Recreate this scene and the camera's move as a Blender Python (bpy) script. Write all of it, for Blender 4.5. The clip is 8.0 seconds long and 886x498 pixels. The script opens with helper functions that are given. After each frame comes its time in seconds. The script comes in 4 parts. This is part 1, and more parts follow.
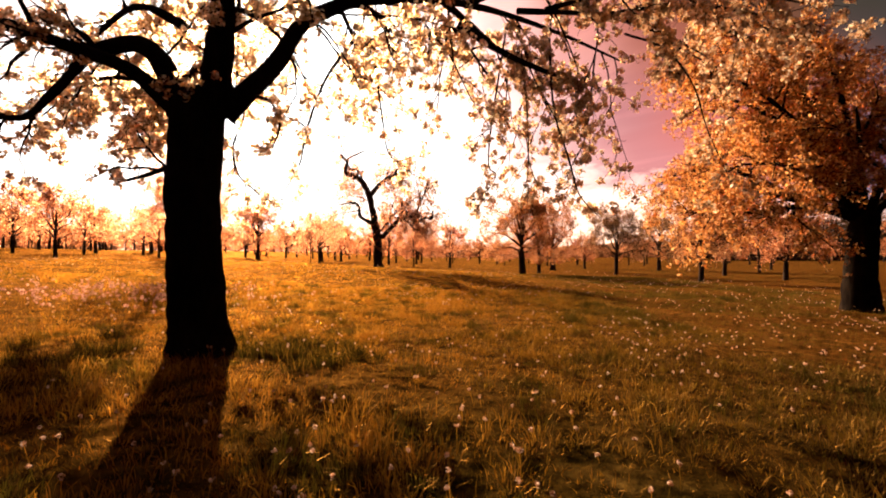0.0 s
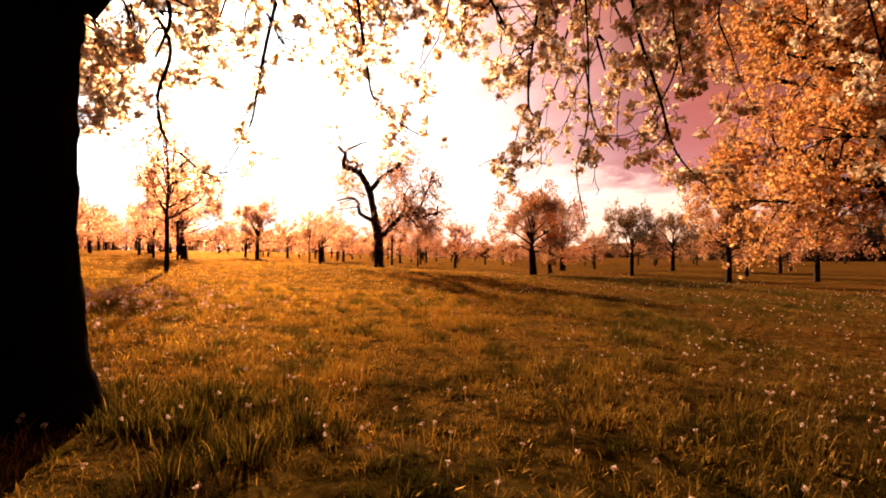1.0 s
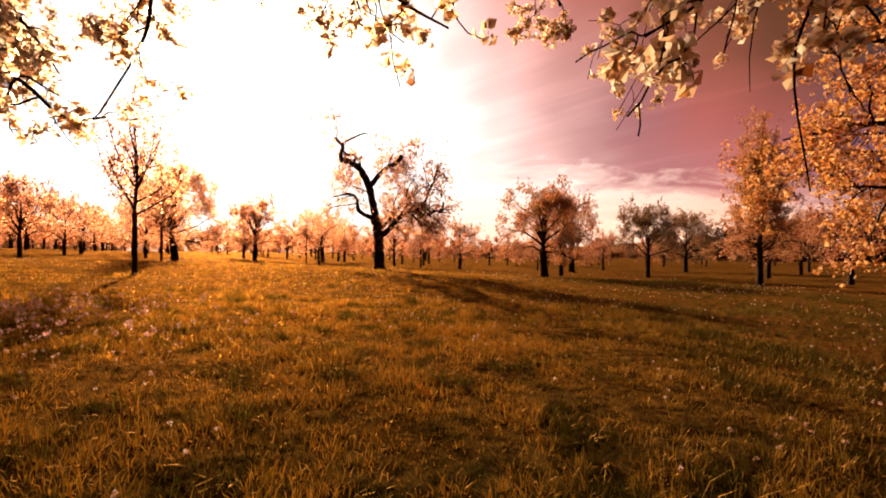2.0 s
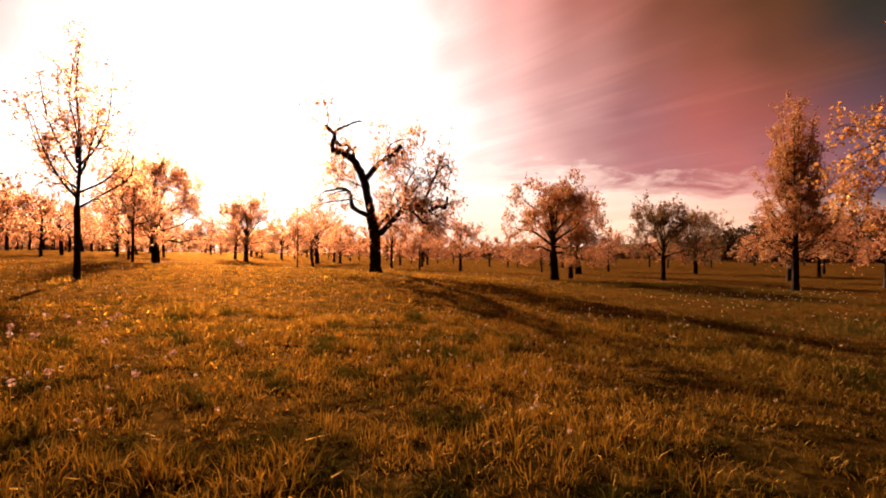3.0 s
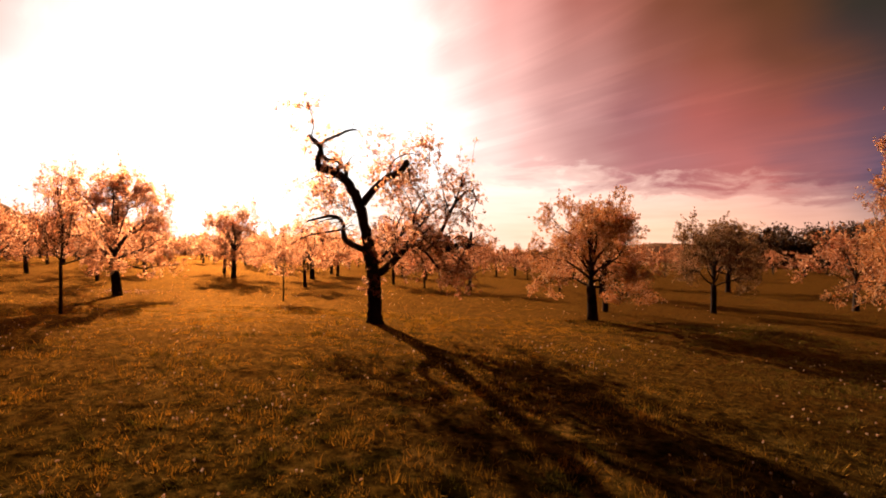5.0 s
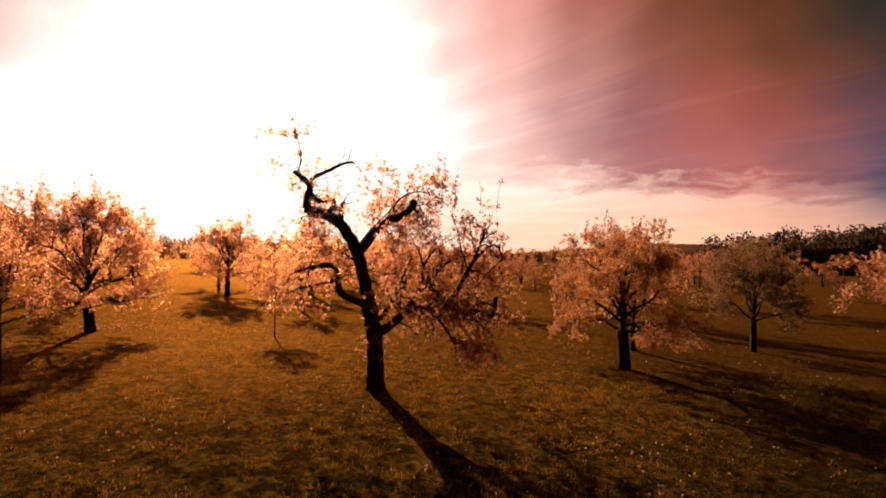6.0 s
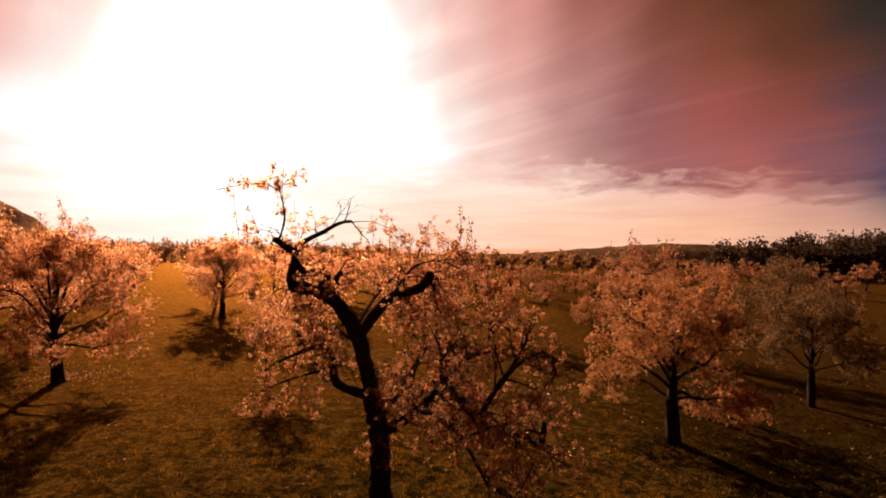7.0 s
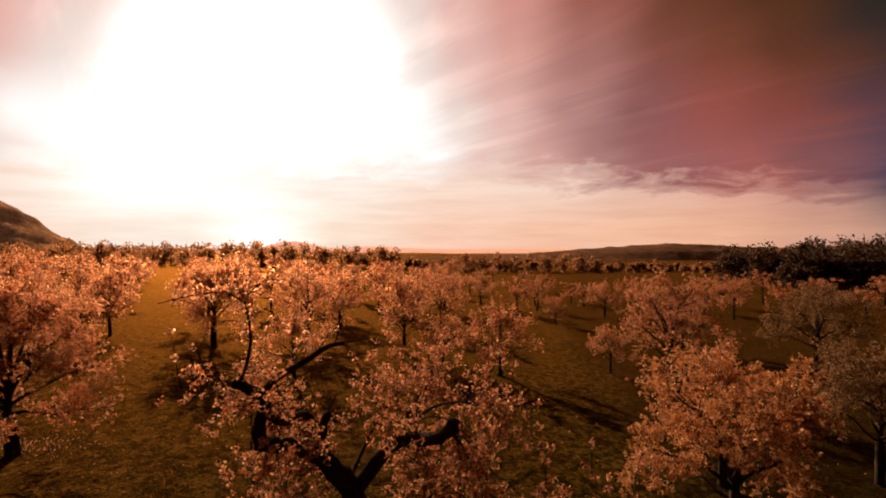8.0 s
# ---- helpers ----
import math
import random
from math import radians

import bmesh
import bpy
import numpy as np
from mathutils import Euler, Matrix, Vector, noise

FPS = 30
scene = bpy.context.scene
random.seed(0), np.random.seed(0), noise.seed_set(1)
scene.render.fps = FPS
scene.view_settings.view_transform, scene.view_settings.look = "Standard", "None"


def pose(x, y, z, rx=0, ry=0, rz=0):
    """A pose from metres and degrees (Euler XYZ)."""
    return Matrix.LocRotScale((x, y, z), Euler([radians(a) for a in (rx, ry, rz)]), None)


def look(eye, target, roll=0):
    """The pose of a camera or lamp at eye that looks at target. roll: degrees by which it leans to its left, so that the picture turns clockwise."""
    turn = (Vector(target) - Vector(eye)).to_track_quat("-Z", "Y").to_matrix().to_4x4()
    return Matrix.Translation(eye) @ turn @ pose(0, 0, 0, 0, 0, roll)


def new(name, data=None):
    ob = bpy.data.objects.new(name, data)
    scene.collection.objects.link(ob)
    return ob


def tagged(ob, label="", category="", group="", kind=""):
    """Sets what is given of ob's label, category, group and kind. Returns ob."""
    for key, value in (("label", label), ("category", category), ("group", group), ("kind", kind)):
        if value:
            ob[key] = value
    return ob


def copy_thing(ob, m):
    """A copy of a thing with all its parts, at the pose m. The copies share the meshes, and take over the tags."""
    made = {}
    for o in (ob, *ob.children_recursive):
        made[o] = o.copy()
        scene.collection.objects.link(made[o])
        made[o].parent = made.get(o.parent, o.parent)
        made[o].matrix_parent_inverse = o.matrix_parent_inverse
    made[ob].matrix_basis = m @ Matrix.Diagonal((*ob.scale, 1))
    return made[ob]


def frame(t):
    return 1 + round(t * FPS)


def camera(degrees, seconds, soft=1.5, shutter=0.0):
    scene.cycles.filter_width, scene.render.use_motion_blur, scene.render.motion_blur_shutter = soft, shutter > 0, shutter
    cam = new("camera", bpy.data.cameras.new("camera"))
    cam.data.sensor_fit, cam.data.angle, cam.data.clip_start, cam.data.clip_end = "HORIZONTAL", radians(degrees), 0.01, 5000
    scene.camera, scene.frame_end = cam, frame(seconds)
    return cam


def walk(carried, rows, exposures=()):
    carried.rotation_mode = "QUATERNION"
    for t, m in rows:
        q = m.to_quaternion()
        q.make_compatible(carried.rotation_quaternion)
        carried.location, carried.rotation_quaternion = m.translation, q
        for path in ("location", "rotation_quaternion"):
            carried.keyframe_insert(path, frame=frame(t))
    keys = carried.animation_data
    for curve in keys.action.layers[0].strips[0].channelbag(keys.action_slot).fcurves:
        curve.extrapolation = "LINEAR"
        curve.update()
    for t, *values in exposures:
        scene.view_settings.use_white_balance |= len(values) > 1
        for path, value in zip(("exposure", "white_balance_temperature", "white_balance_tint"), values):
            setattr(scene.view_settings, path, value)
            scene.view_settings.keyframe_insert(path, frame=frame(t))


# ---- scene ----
cam = camera(88.0, 8.0, soft=1.9, shutter=0.0)
PATH = [
    (0.0, pose(-0.000, 0.000, 1.000, 89.954, 0, -1.431)),
    (0.5, pose(-0.007, 0.955, 0.969, 89.958, 0, -1.143)),
    (1.0, pose(-0.012, 1.929, 0.927, 89.994, 0, -0.860)),
    (1.5, pose(-0.072, 2.860, 0.923, 90.015, 0, -0.461)),
    (3.0, pose(-0.371, 6.083, 0.908, 90.148, 0, -0.870)),
    (3.5, pose(-0.529, 7.200, 0.934, 90.163, 0, -0.467)),
    (4.0, pose(-0.677, 8.274, 1.197, 90.128, 0, -0.469)),
    (5.5, pose(-1.078, 12.038, 3.284, 90.217, 0, -0.905)),
    (6.0, pose(-1.260, 13.379, 4.102, 90.146, 0, -0.575)),
    (6.5, pose(-1.469, 14.785, 4.996, 90.076, 0, -0.260)),
    (7.0, pose(-1.671, 16.205, 5.946, 90.092, 0, -0.114)),
    (7.5, pose(-1.830, 17.604, 6.983, 90.025, 0, -0.038)),
    (8.0, pose(-2.068, 18.944, 8.068, 90.003, 0, 0.055)),
]
walk(cam, PATH, [(0.0, 2.46, 6550, 10), (0.6, 2.37, 6550, 10), (1.5, 2.00, 6550, 10), (3.0, 1.80, 6550, 10), (4.0, 1.75, 6600, 11), (5.5, 1.66, 6700, 12), (7.0, 1.27, 6850, 13), (8.0, 1.08, 6850, 13)])

# ---- light: low hazy sun ahead, warm evening sky ----
SUN_WAY = Vector((-0.45, 1.0, 0.463)).normalized()
sun_data = bpy.data.lights.new("sun", "SUN")
sun_data.energy, sun_data.angle, sun_data.color = 5.0, radians(0.6), (1.0, 0.80, 0.58)
sun = new("sun", sun_data)
sun.matrix_world = look(SUN_WAY * 100, (0, 0, 0))

world = bpy.data.worlds.new("evening_sky")
scene.world = world
world.use_nodes = True
wt = world.node_tree
wt.nodes.clear()


def wire(tree, kind, links=(), operation="", blend_type=""):
    """A node with its sockets linked or given values."""
    n = tree.nodes.new(kind)
    if operation:
        n.operation = operation
    if blend_type:
        n.blend_type = blend_type
    for socket, value in links:
        if isinstance(value, bpy.types.NodeSocket):
            tree.links.new(value, n.inputs[socket])
        else:
            n.inputs[socket].default_value = value
    return n


def ramp(tree, fac, stops, mode="LINEAR"):
    n = wire(tree, "ShaderNodeValToRGB", [(0, fac)])
    n.color_ramp.interpolation = mode
    while len(n.color_ramp.elements) < len(stops):
        n.color_ramp.elements.new(0.5)
    for e, (p, c) in zip(n.color_ramp.elements, stops):
        e.position, e.color = p, (*c, 1) if len(c) == 3 else c
    return n


sky = wire(wt, "ShaderNodeTexSky")
sky.sky_type, sky.sun_disc = "NISHITA", False
sky.sun_elevation = math.asin(SUN_WAY.z)
sky.sun_rotation = math.atan2(SUN_WAY.x, SUN_WAY.y)
sky.dust_density, sky.altitude = 3.0, 300
way = wire(wt, "ShaderNodeTexCoord").outputs["Generated"]
parts3 = wire(wt, "ShaderNodeSeparateXYZ", [(0, way)])


def sum_(a, b, op="ADD", c=None, clamp=False):
    n = wire(wt, "ShaderNodeMath", [(0, a), (1, b)] + ([(2, c)] if c is not None else []), operation=op)
    n.use_clamp = clamp
    return n.outputs[0]


# bearing of the sky round the compass, and its height over the skyline
bearing = sum_(parts3.outputs[0], parts3.outputs[1], "ARCTAN2")
level = wire(wt, "ShaderNodeVectorMath", [(0, wire(wt, "ShaderNodeCombineXYZ", [(0, parts3.outputs[0]), (1, parts3.outputs[1])]).outputs[0])], operation="LENGTH").outputs["Value"]
rise_ = sum_(parts3.outputs[2], sum_(parts3.outputs[1], sum_(level, 0.45, "MULTIPLY"), "MAXIMUM"), "DIVIDE")
# streaks of high cloud, drawn out along the plane of the cloud deck
up = sum_(parts3.outputs[2], 0.10)
deck = wire(wt, "ShaderNodeVectorMath", [(0, way)], operation="DIVIDE")
wt.links.new(wire(wt, "ShaderNodeCombineXYZ", [(0, up), (1, up), (2, up)]).outputs[0], deck.inputs[1])
turned = wire(wt, "ShaderNodeMapping", [(0, deck.outputs[0]), (2, (0, 0, radians(50)))])
lay = wire(wt, "ShaderNodeMapping", [(0, turned.outputs[0]), (3, (0.34, 1.9, 0.0))])
streak = wire(wt, "ShaderNodeTexNoise", [("Vector", lay.outputs[0]), ("Scale", 1.5), ("Detail", 7.0), ("Roughness", 0.62), ("Distortion", 0.9)]).outputs["Fac"]
wisp = sum_(streak, 0.5, "SUBTRACT")
broad = wire(wt, "ShaderNodeTexNoise", [("Vector", turned.outputs[0]), ("Scale", 0.9), ("Detail", 3.0)]).outputs["Fac"]
broad = sum_(broad, 0.5, "SUBTRACT")
bearing_at = sum_(sum_(wisp, -0.05, "MULTIPLY"), sum_(broad, 0.16, "MULTIPLY_ADD", bearing))


def tone(r, g, b, k=1.0):
    """Sky colour from its look on the screen."""
    return tuple(k * (((c / 255 + 0.055) / 1.055) ** 2.4) for c in (r, g, b))


def band(at, stops):
    """Colours round the compass, by degrees from the view's axis."""
    out = []
    for d, r, g, b, *k in stops:
        out.append(((d + 120) / 240, tone(r, g, b, *k)))
    pos = sum_(at, radians(240), "DIVIDE", clamp=False)
    return ramp(wt, sum_(pos, 0.5, clamp=True), out, "EASE").outputs[0]


# the veil: white round the sun, then rose, mauve and russet, dusk blue low on the far side
TOP = band(bearing_at, [(-110, 40, 30, 30), (-70, 150, 90, 80), (-46, 250, 182, 172), (-38, 254, 232, 226), (-33, 255, 255, 255, 1.5), (-12, 255, 255, 255, 1.5), (-5, 254, 236, 230), (1, 246, 200, 191),
                        (9, 228, 160, 150), (18, 170, 102, 90), (28, 118, 64, 42), (38, 92, 52, 26), (45, 48, 40, 30), (60, 26, 24, 26)])
HIGH = band(bearing_at, [(-110, 40, 30, 30), (-70, 170, 110, 98), (-46, 249, 192, 182), (-39, 255, 244, 240), (-34, 255, 255, 255, 1.5), (-9, 255, 255, 255, 1.6), (-3, 253, 236, 231), (3, 246, 203, 195),
                         (9, 234, 176, 167), (17, 182, 124, 116), (26, 142, 82, 70), (33, 134, 72, 52), (39, 106, 58, 38), (46, 62, 46, 46), (60, 30, 28, 34)])
MIDDLE = band(bearing_at, [(-110, 40, 30, 30), (-70, 190, 130, 115), (-47, 252, 222, 214), (-40, 255, 255, 255, 1.3), (-24, 255, 255, 255, 1.5), (-5, 255, 255, 255, 1.35), (1, 254, 236, 230), (7, 242, 198, 190),
                           (15, 194, 142, 137), (23, 152, 96, 96), (32, 164, 86, 78), (38, 146, 76, 66), (43, 98, 66, 76), (48, 50, 46, 66), (64, 30, 30, 42)])
LOW = band(bearing_at, [(-110, 40, 30, 30), (-70, 200, 140, 122), (-46, 254, 238, 230), (-38, 255, 255, 255, 1.4), (-20, 255, 255, 255, 1.5), (-3, 255, 255, 255, 1.2), (5, 252, 218, 209), (12, 232, 182, 174),
                        (19, 186, 134, 130), (26, 166, 104, 104), (35, 174, 98, 94), (40, 142, 88, 92), (46, 76, 68, 92), (64, 34, 34, 48)])
veil = TOP
for row_col, low_, high_ in ((HIGH, 0.42, 0.54), (MIDDLE, 0.30, 0.42), (LOW, 0.20, 0.30)):
    step = wire(wt, "ShaderNodeMapRange", [(0, sum_(wisp, 0.05, "MULTIPLY_ADD", rise_)), (1, low_), (2, high_)]).outputs[0]
    veil = wire(wt, "ShaderNodeMixRGB", [(0, step), (1, row_col), (2, veil)]).outputs[0]
fibre = ramp(wt, streak, [(0.36, (0.96, 0.95, 0.95)), (0.54, (1.0, 1.0, 1.0)), (0.72, (1.20, 1.19, 1.18))]).outputs[0]
veil = wire(wt, "ShaderNodeMixRGB", [(0, 1.0), (1, veil), (2, fibre)], blend_type="MULTIPLY").outputs[0]
# pale bank of cloud over the skyline
BANK_HIGH = band(bearing, [(-110, 40, 30, 30), (-70, 200, 140, 120), (-45, 254, 238, 228), (-34, 255, 255, 255, 1.3), (-14, 255, 252, 248), (0, 253, 230, 218), (12, 250, 226, 213), (24, 238, 200, 186),
                           (33, 226, 174, 160), (40, 192, 146, 140), (45, 100, 88, 100), (64, 46, 42, 52)])
BANK_LOW = band(bearing, [(-110, 40, 30, 30), (-70, 200, 140, 120), (-45, 252, 228, 214), (-30, 255, 250, 244), (-22, 255, 255, 255, 1.3), (-12, 254, 236, 222), (0, 253, 214, 194), (16, 251, 204, 178),
                          (30, 246, 194, 164), (40, 218, 168, 147), (46, 186, 148, 134), (64, 90, 74, 72)])
bank_lay = wire(wt, "ShaderNodeMapping", [(0, way), (3, (1.0, 1.0, 3.4))])
billow = wire(wt, "ShaderNodeTexNoise", [("Vector", bank_lay.outputs[0]), ("Scale", 9.0), ("Detail", 10.0), ("Roughness", 0.64), ("Distortion", 0.5)]).outputs["Fac"]
edge = sum_(sum_(billow, 0.5, "SUBTRACT"), -0.19, "MULTIPLY_ADD", rise_)
edge = sum_(bearing, 0.045, "MULTIPLY_ADD", edge)
bank_fac = ramp(wt, edge, [(0.0, (1, 1, 1)), (0.135, (0.96,) * 3), (0.165, (0.45,) * 3), (0.20, (0, 0, 0))], "EASE").outputs[0]
bank_step = wire(wt, "ShaderNodeMapRange", [(0, rise_), (1, 0.045), (2, 0.135)]).outputs[0]
bank_col = wire(wt, "ShaderNodeMixRGB", [(0, bank_step), (1, BANK_LOW), (2, BANK_HIGH)]).outputs[0]
flat_lay = wire(wt, "ShaderNodeMapping", [(0, way), (3, (1.0, 1.0, 11.0))])
flat = wire(wt, "ShaderNodeTexNoise", [("Vector", flat_lay.outputs[0]), ("Scale", 5.0), ("Detail", 8.0), ("Roughness", 0.6)]).outputs["Fac"]
flat = ramp(wt, flat, [(0.36, (1.06, 1.00, 0.96)), (0.62, (1.16, 1.14, 1.12))]).outputs[0]
bank_col = wire(wt, "ShaderNodeMixRGB", [(0, 1.0), (1, bank_col), (2, flat)], blend_type="MULTIPLY").outputs[0]
mixed = wire(wt, "ShaderNodeMixRGB", [(0, bank_fac), (1, veil), (2, bank_col)]).outputs[0]
glow_bg = wire(wt, "ShaderNodeBackground", [(0, mixed), (1, 0.385)])
sky_bg = wire(wt, "ShaderNodeBackground", [(0, sky.outputs[0]), (1, 0.0008)])
both = wire(wt, "ShaderNodeAddShader", [(0, glow_bg.outputs[0]), (1, sky_bg.outputs[0])])
wire(wt, "ShaderNodeOutputWorld", [(0, both.outputs[0])])


# ---- materials ----
def material(name):
    m = bpy.data.materials.new(name)
    m.use_nodes = True
    m.node_tree.nodes.clear()
    return m, m.node_tree


def noise_fac(t, scale, detail=5.0, rough=0.6, coord="Object", stretch=None):
    v = wire(t, "ShaderNodeTexCoord").outputs[coord]
    if stretch:
        v = wire(t, "ShaderNodeMapping", [(0, v), (3, stretch)]).outputs[0]
    return wire(t, "ShaderNodeTexNoise", [("Vector", v), ("Scale", scale), ("Detail", detail), ("Roughness", rough)]).outputs["Fac"]


def bark_material(name, dark, pale, scale=9.0):
    m, t = material(name)
    grain = noise_fac(t, scale, 8.0, 0.65, "Object", (1.0, 1.0, 0.35))
    patch = noise_fac(t, scale * 0.22, 3.0)
    fac = wire(t, "ShaderNodeMath", [(0, grain), (1, patch)], operation="MULTIPLY").outputs[0]
    col = ramp(t, fac, [(0.12, dark), (0.42, pale)])
    bump = wire(t, "ShaderNodeBump", [("Strength", 0.9), ("Distance", 0.03), ("Height", grain)])
    b = wire(t, "ShaderNodeBsdfPrincipled", [("Base Color", col.outputs[0]), ("Roughness", 0.92), ("Normal", bump.outputs[0]), ("Specular IOR Level", 0.0)])
    wire(t, "ShaderNodeOutputMaterial", [(0, b.outputs[0])])
    return m


def glow_tint(t, col):
    """Lightens grass on the open rise: the low sun's glow painted into its colour."""
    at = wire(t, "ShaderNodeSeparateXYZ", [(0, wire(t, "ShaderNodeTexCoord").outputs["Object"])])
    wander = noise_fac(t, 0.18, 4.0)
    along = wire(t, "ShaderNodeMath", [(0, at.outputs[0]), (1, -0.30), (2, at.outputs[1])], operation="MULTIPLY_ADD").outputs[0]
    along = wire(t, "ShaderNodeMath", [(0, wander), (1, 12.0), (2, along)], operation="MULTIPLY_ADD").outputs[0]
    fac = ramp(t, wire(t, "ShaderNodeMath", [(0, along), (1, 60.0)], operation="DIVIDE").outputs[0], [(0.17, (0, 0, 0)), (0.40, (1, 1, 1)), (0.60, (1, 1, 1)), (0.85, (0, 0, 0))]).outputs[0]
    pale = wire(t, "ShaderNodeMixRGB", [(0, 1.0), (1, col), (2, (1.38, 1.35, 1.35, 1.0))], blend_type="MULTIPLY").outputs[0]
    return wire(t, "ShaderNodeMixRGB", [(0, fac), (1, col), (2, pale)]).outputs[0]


def shade_tint(t, col):
    """Greener, darker grass on the slope's low side: shading painted into the colour."""
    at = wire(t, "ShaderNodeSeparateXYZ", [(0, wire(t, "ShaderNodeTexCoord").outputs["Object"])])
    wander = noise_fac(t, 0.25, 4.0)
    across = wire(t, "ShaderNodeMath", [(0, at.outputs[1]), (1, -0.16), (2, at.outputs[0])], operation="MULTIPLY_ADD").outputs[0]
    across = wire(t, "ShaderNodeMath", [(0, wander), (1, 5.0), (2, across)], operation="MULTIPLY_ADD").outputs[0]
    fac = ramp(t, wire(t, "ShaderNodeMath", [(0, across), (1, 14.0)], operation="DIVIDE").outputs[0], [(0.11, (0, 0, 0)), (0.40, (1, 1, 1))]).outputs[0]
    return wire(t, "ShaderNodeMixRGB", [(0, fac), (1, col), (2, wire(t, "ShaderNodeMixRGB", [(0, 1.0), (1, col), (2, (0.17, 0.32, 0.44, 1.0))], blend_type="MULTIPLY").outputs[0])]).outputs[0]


def dark_tufts(t, col):
    """Patches of darker, greener herbs among the dry grass."""
    small = noise_fac(t, 2.2, 3.0, 0.55)
    fac = ramp(t, small, [(0.40, (1, 1, 1)), (0.51, (0, 0, 0))]).outputs[0]
    dim = wire(t, "ShaderNodeMixRGB", [(0, 1.0), (1, col), (2, (0.17, 0.30, 0.32, 1.0))], blend_type="MULTIPLY").outputs[0]
    return wire(t, "ShaderNodeMixRGB", [(0, fac), (1, col), (2, dim)]).outputs[0]


def leafy_material(name, stops, through_share=0.5, through_tint=(1.0, 0.8, 0.6), patch=0.0, gloss=0.2, rough=0.7, shine=0.0, meadow_tint=False, forward=0.0):
    """Thin petals or blades: part of the light passes through them, some of it nearly straight on."""
    m, t = material(name)
    rnd = wire(t, "ShaderNodeNewGeometry").outputs["Random Per Island"]
    if patch:
        big = noise_fac(t, patch, 4.0)
        rnd = wire(t, "ShaderNodeMath", [(0, rnd), (1, 0.55)], operation="MULTIPLY").outputs[0]
        rnd = wire(t, "ShaderNodeMath", [(0, big), (1, 0.6), (2, rnd)], operation="MULTIPLY_ADD").outputs[0]
    col = ramp(t, rnd, stops).outputs[0]
    if meadow_tint:
        col = shade_tint(t, glow_tint(t, dark_tufts(t, col)))
    tint = wire(t, "ShaderNodeMixRGB", [(0, 1.0), (1, col), (2, (*through_tint, 1))], blend_type="MULTIPLY").outputs[0]
    d = wire(t, "ShaderNodeBsdfPrincipled", [("Base Color", col), ("Roughness", rough), ("Specular IOR Level", gloss)])
    s = wire(t, "ShaderNodeBsdfTranslucent", [("Color", tint)])
    if forward:
        on = wire(t, "ShaderNodeBsdfRefraction", [("Color", tint), ("Roughness", 0.72), ("IOR", 1.40)])
        s = wire(t, "ShaderNodeMixShader", [(0, forward), (1, s.outputs[0]), (2, on.outputs[0])])
    mix = wire(t, "ShaderNodeMixShader", [(0, through_share), (1, d.outputs[0]), (2, s.outputs[0])])
    if shine:
        gl = wire(t, "ShaderNodeBsdfGlossy", [("Color", (0.85, 0.40, 0.07, 1.0)), ("Roughness", 0.55)])
        mix = wire(t, "ShaderNodeMixShader", [(0, shine), (1, mix.outputs[0]), (2, gl.outputs[0])])
    wire(t, "ShaderNodeOutputMaterial", [(0, mix.outputs[0])])
    return m


def ground_material():
    m, t = material("meadow_soil")
    big = noise_fac(t, 0.10, 4.0)
    mid = noise_fac(t, 1.6, 6.0, 0.65)
    fine = noise_fac(t, 7.0, 8.0, 0.72)
    c1 = ramp(t, mid, [(0.3, (0.013, 0.0065, 0.001)), (0.5, (0.046, 0.0225, 0.004)), (0.7, (0.095, 0.046, 0.010))]).outputs[0]
    c2 = ramp(t, fine, [(0.40, (0.05, 0.05, 0.04)), (0.53, (0.8, 0.8, 0.8)), (0.66, (1.7, 1.6, 1.4))]).outputs[0]
    c3 = ramp(t, big, [(0.35, (0.75, 0.85, 0.7)), (0.65, (1.1, 1.0, 1.0))]).outputs[0]
    c = wire(t, "ShaderNodeMixRGB", [(0, 0.8), (1, c1), (2, c2)], blend_type="MULTIPLY").outputs[0]
    c = wire(t, "ShaderNodeMixRGB", [(0, 1.0), (1, c), (2, c3)], blend_type="MULTIPLY").outputs[0]
    c = shade_tint(t, dark_tufts(t, c))
    bump = wire(t, "ShaderNodeBump", [("Strength", 1.0), ("Distance", 0.12), ("Height", fine)])
    b = wire(t, "ShaderNodeBsdfPrincipled", [("Base Color", c), ("Roughness", 0.95), ("Normal", bump.outputs[0]), ("Specular IOR Level", 0.0)])
    gl = wire(t, "ShaderNodeBsdfGlossy", [("Color", (0.62, 0.22, 0.035, 1.0)), ("Roughness", 0.65), ("Normal", bump.outputs[0])])
    graze = wire(t, "ShaderNodeLayerWeight", [("Blend", 0.5)]).outputs["Facing"]
    graze = wire(t, "ShaderNodeMath", [(0, graze), (1, 6.0)], operation="POWER").outputs[0]
    graze = wire(t, "ShaderNodeMath", [(0, graze), (1, 0.20)], operation="MULTIPLY").outputs[0]
    tufty = ramp(t, fine, [(0.38, (0.12,) * 3), (0.54, (0.9,) * 3), (0.66, (1.0,) * 3)]).outputs[0]
    graze = wire(t, "ShaderNodeMath", [(0, graze), (1, tufty)], operation="MULTIPLY").outputs[0]
    mix = wire(t, "ShaderNodeMixShader", [(0, graze), (1, b.outputs[0]), (2, gl.outputs[0])])
    wire(t, "ShaderNodeOutputMaterial", [(0, mix.outputs[0])])
    return m


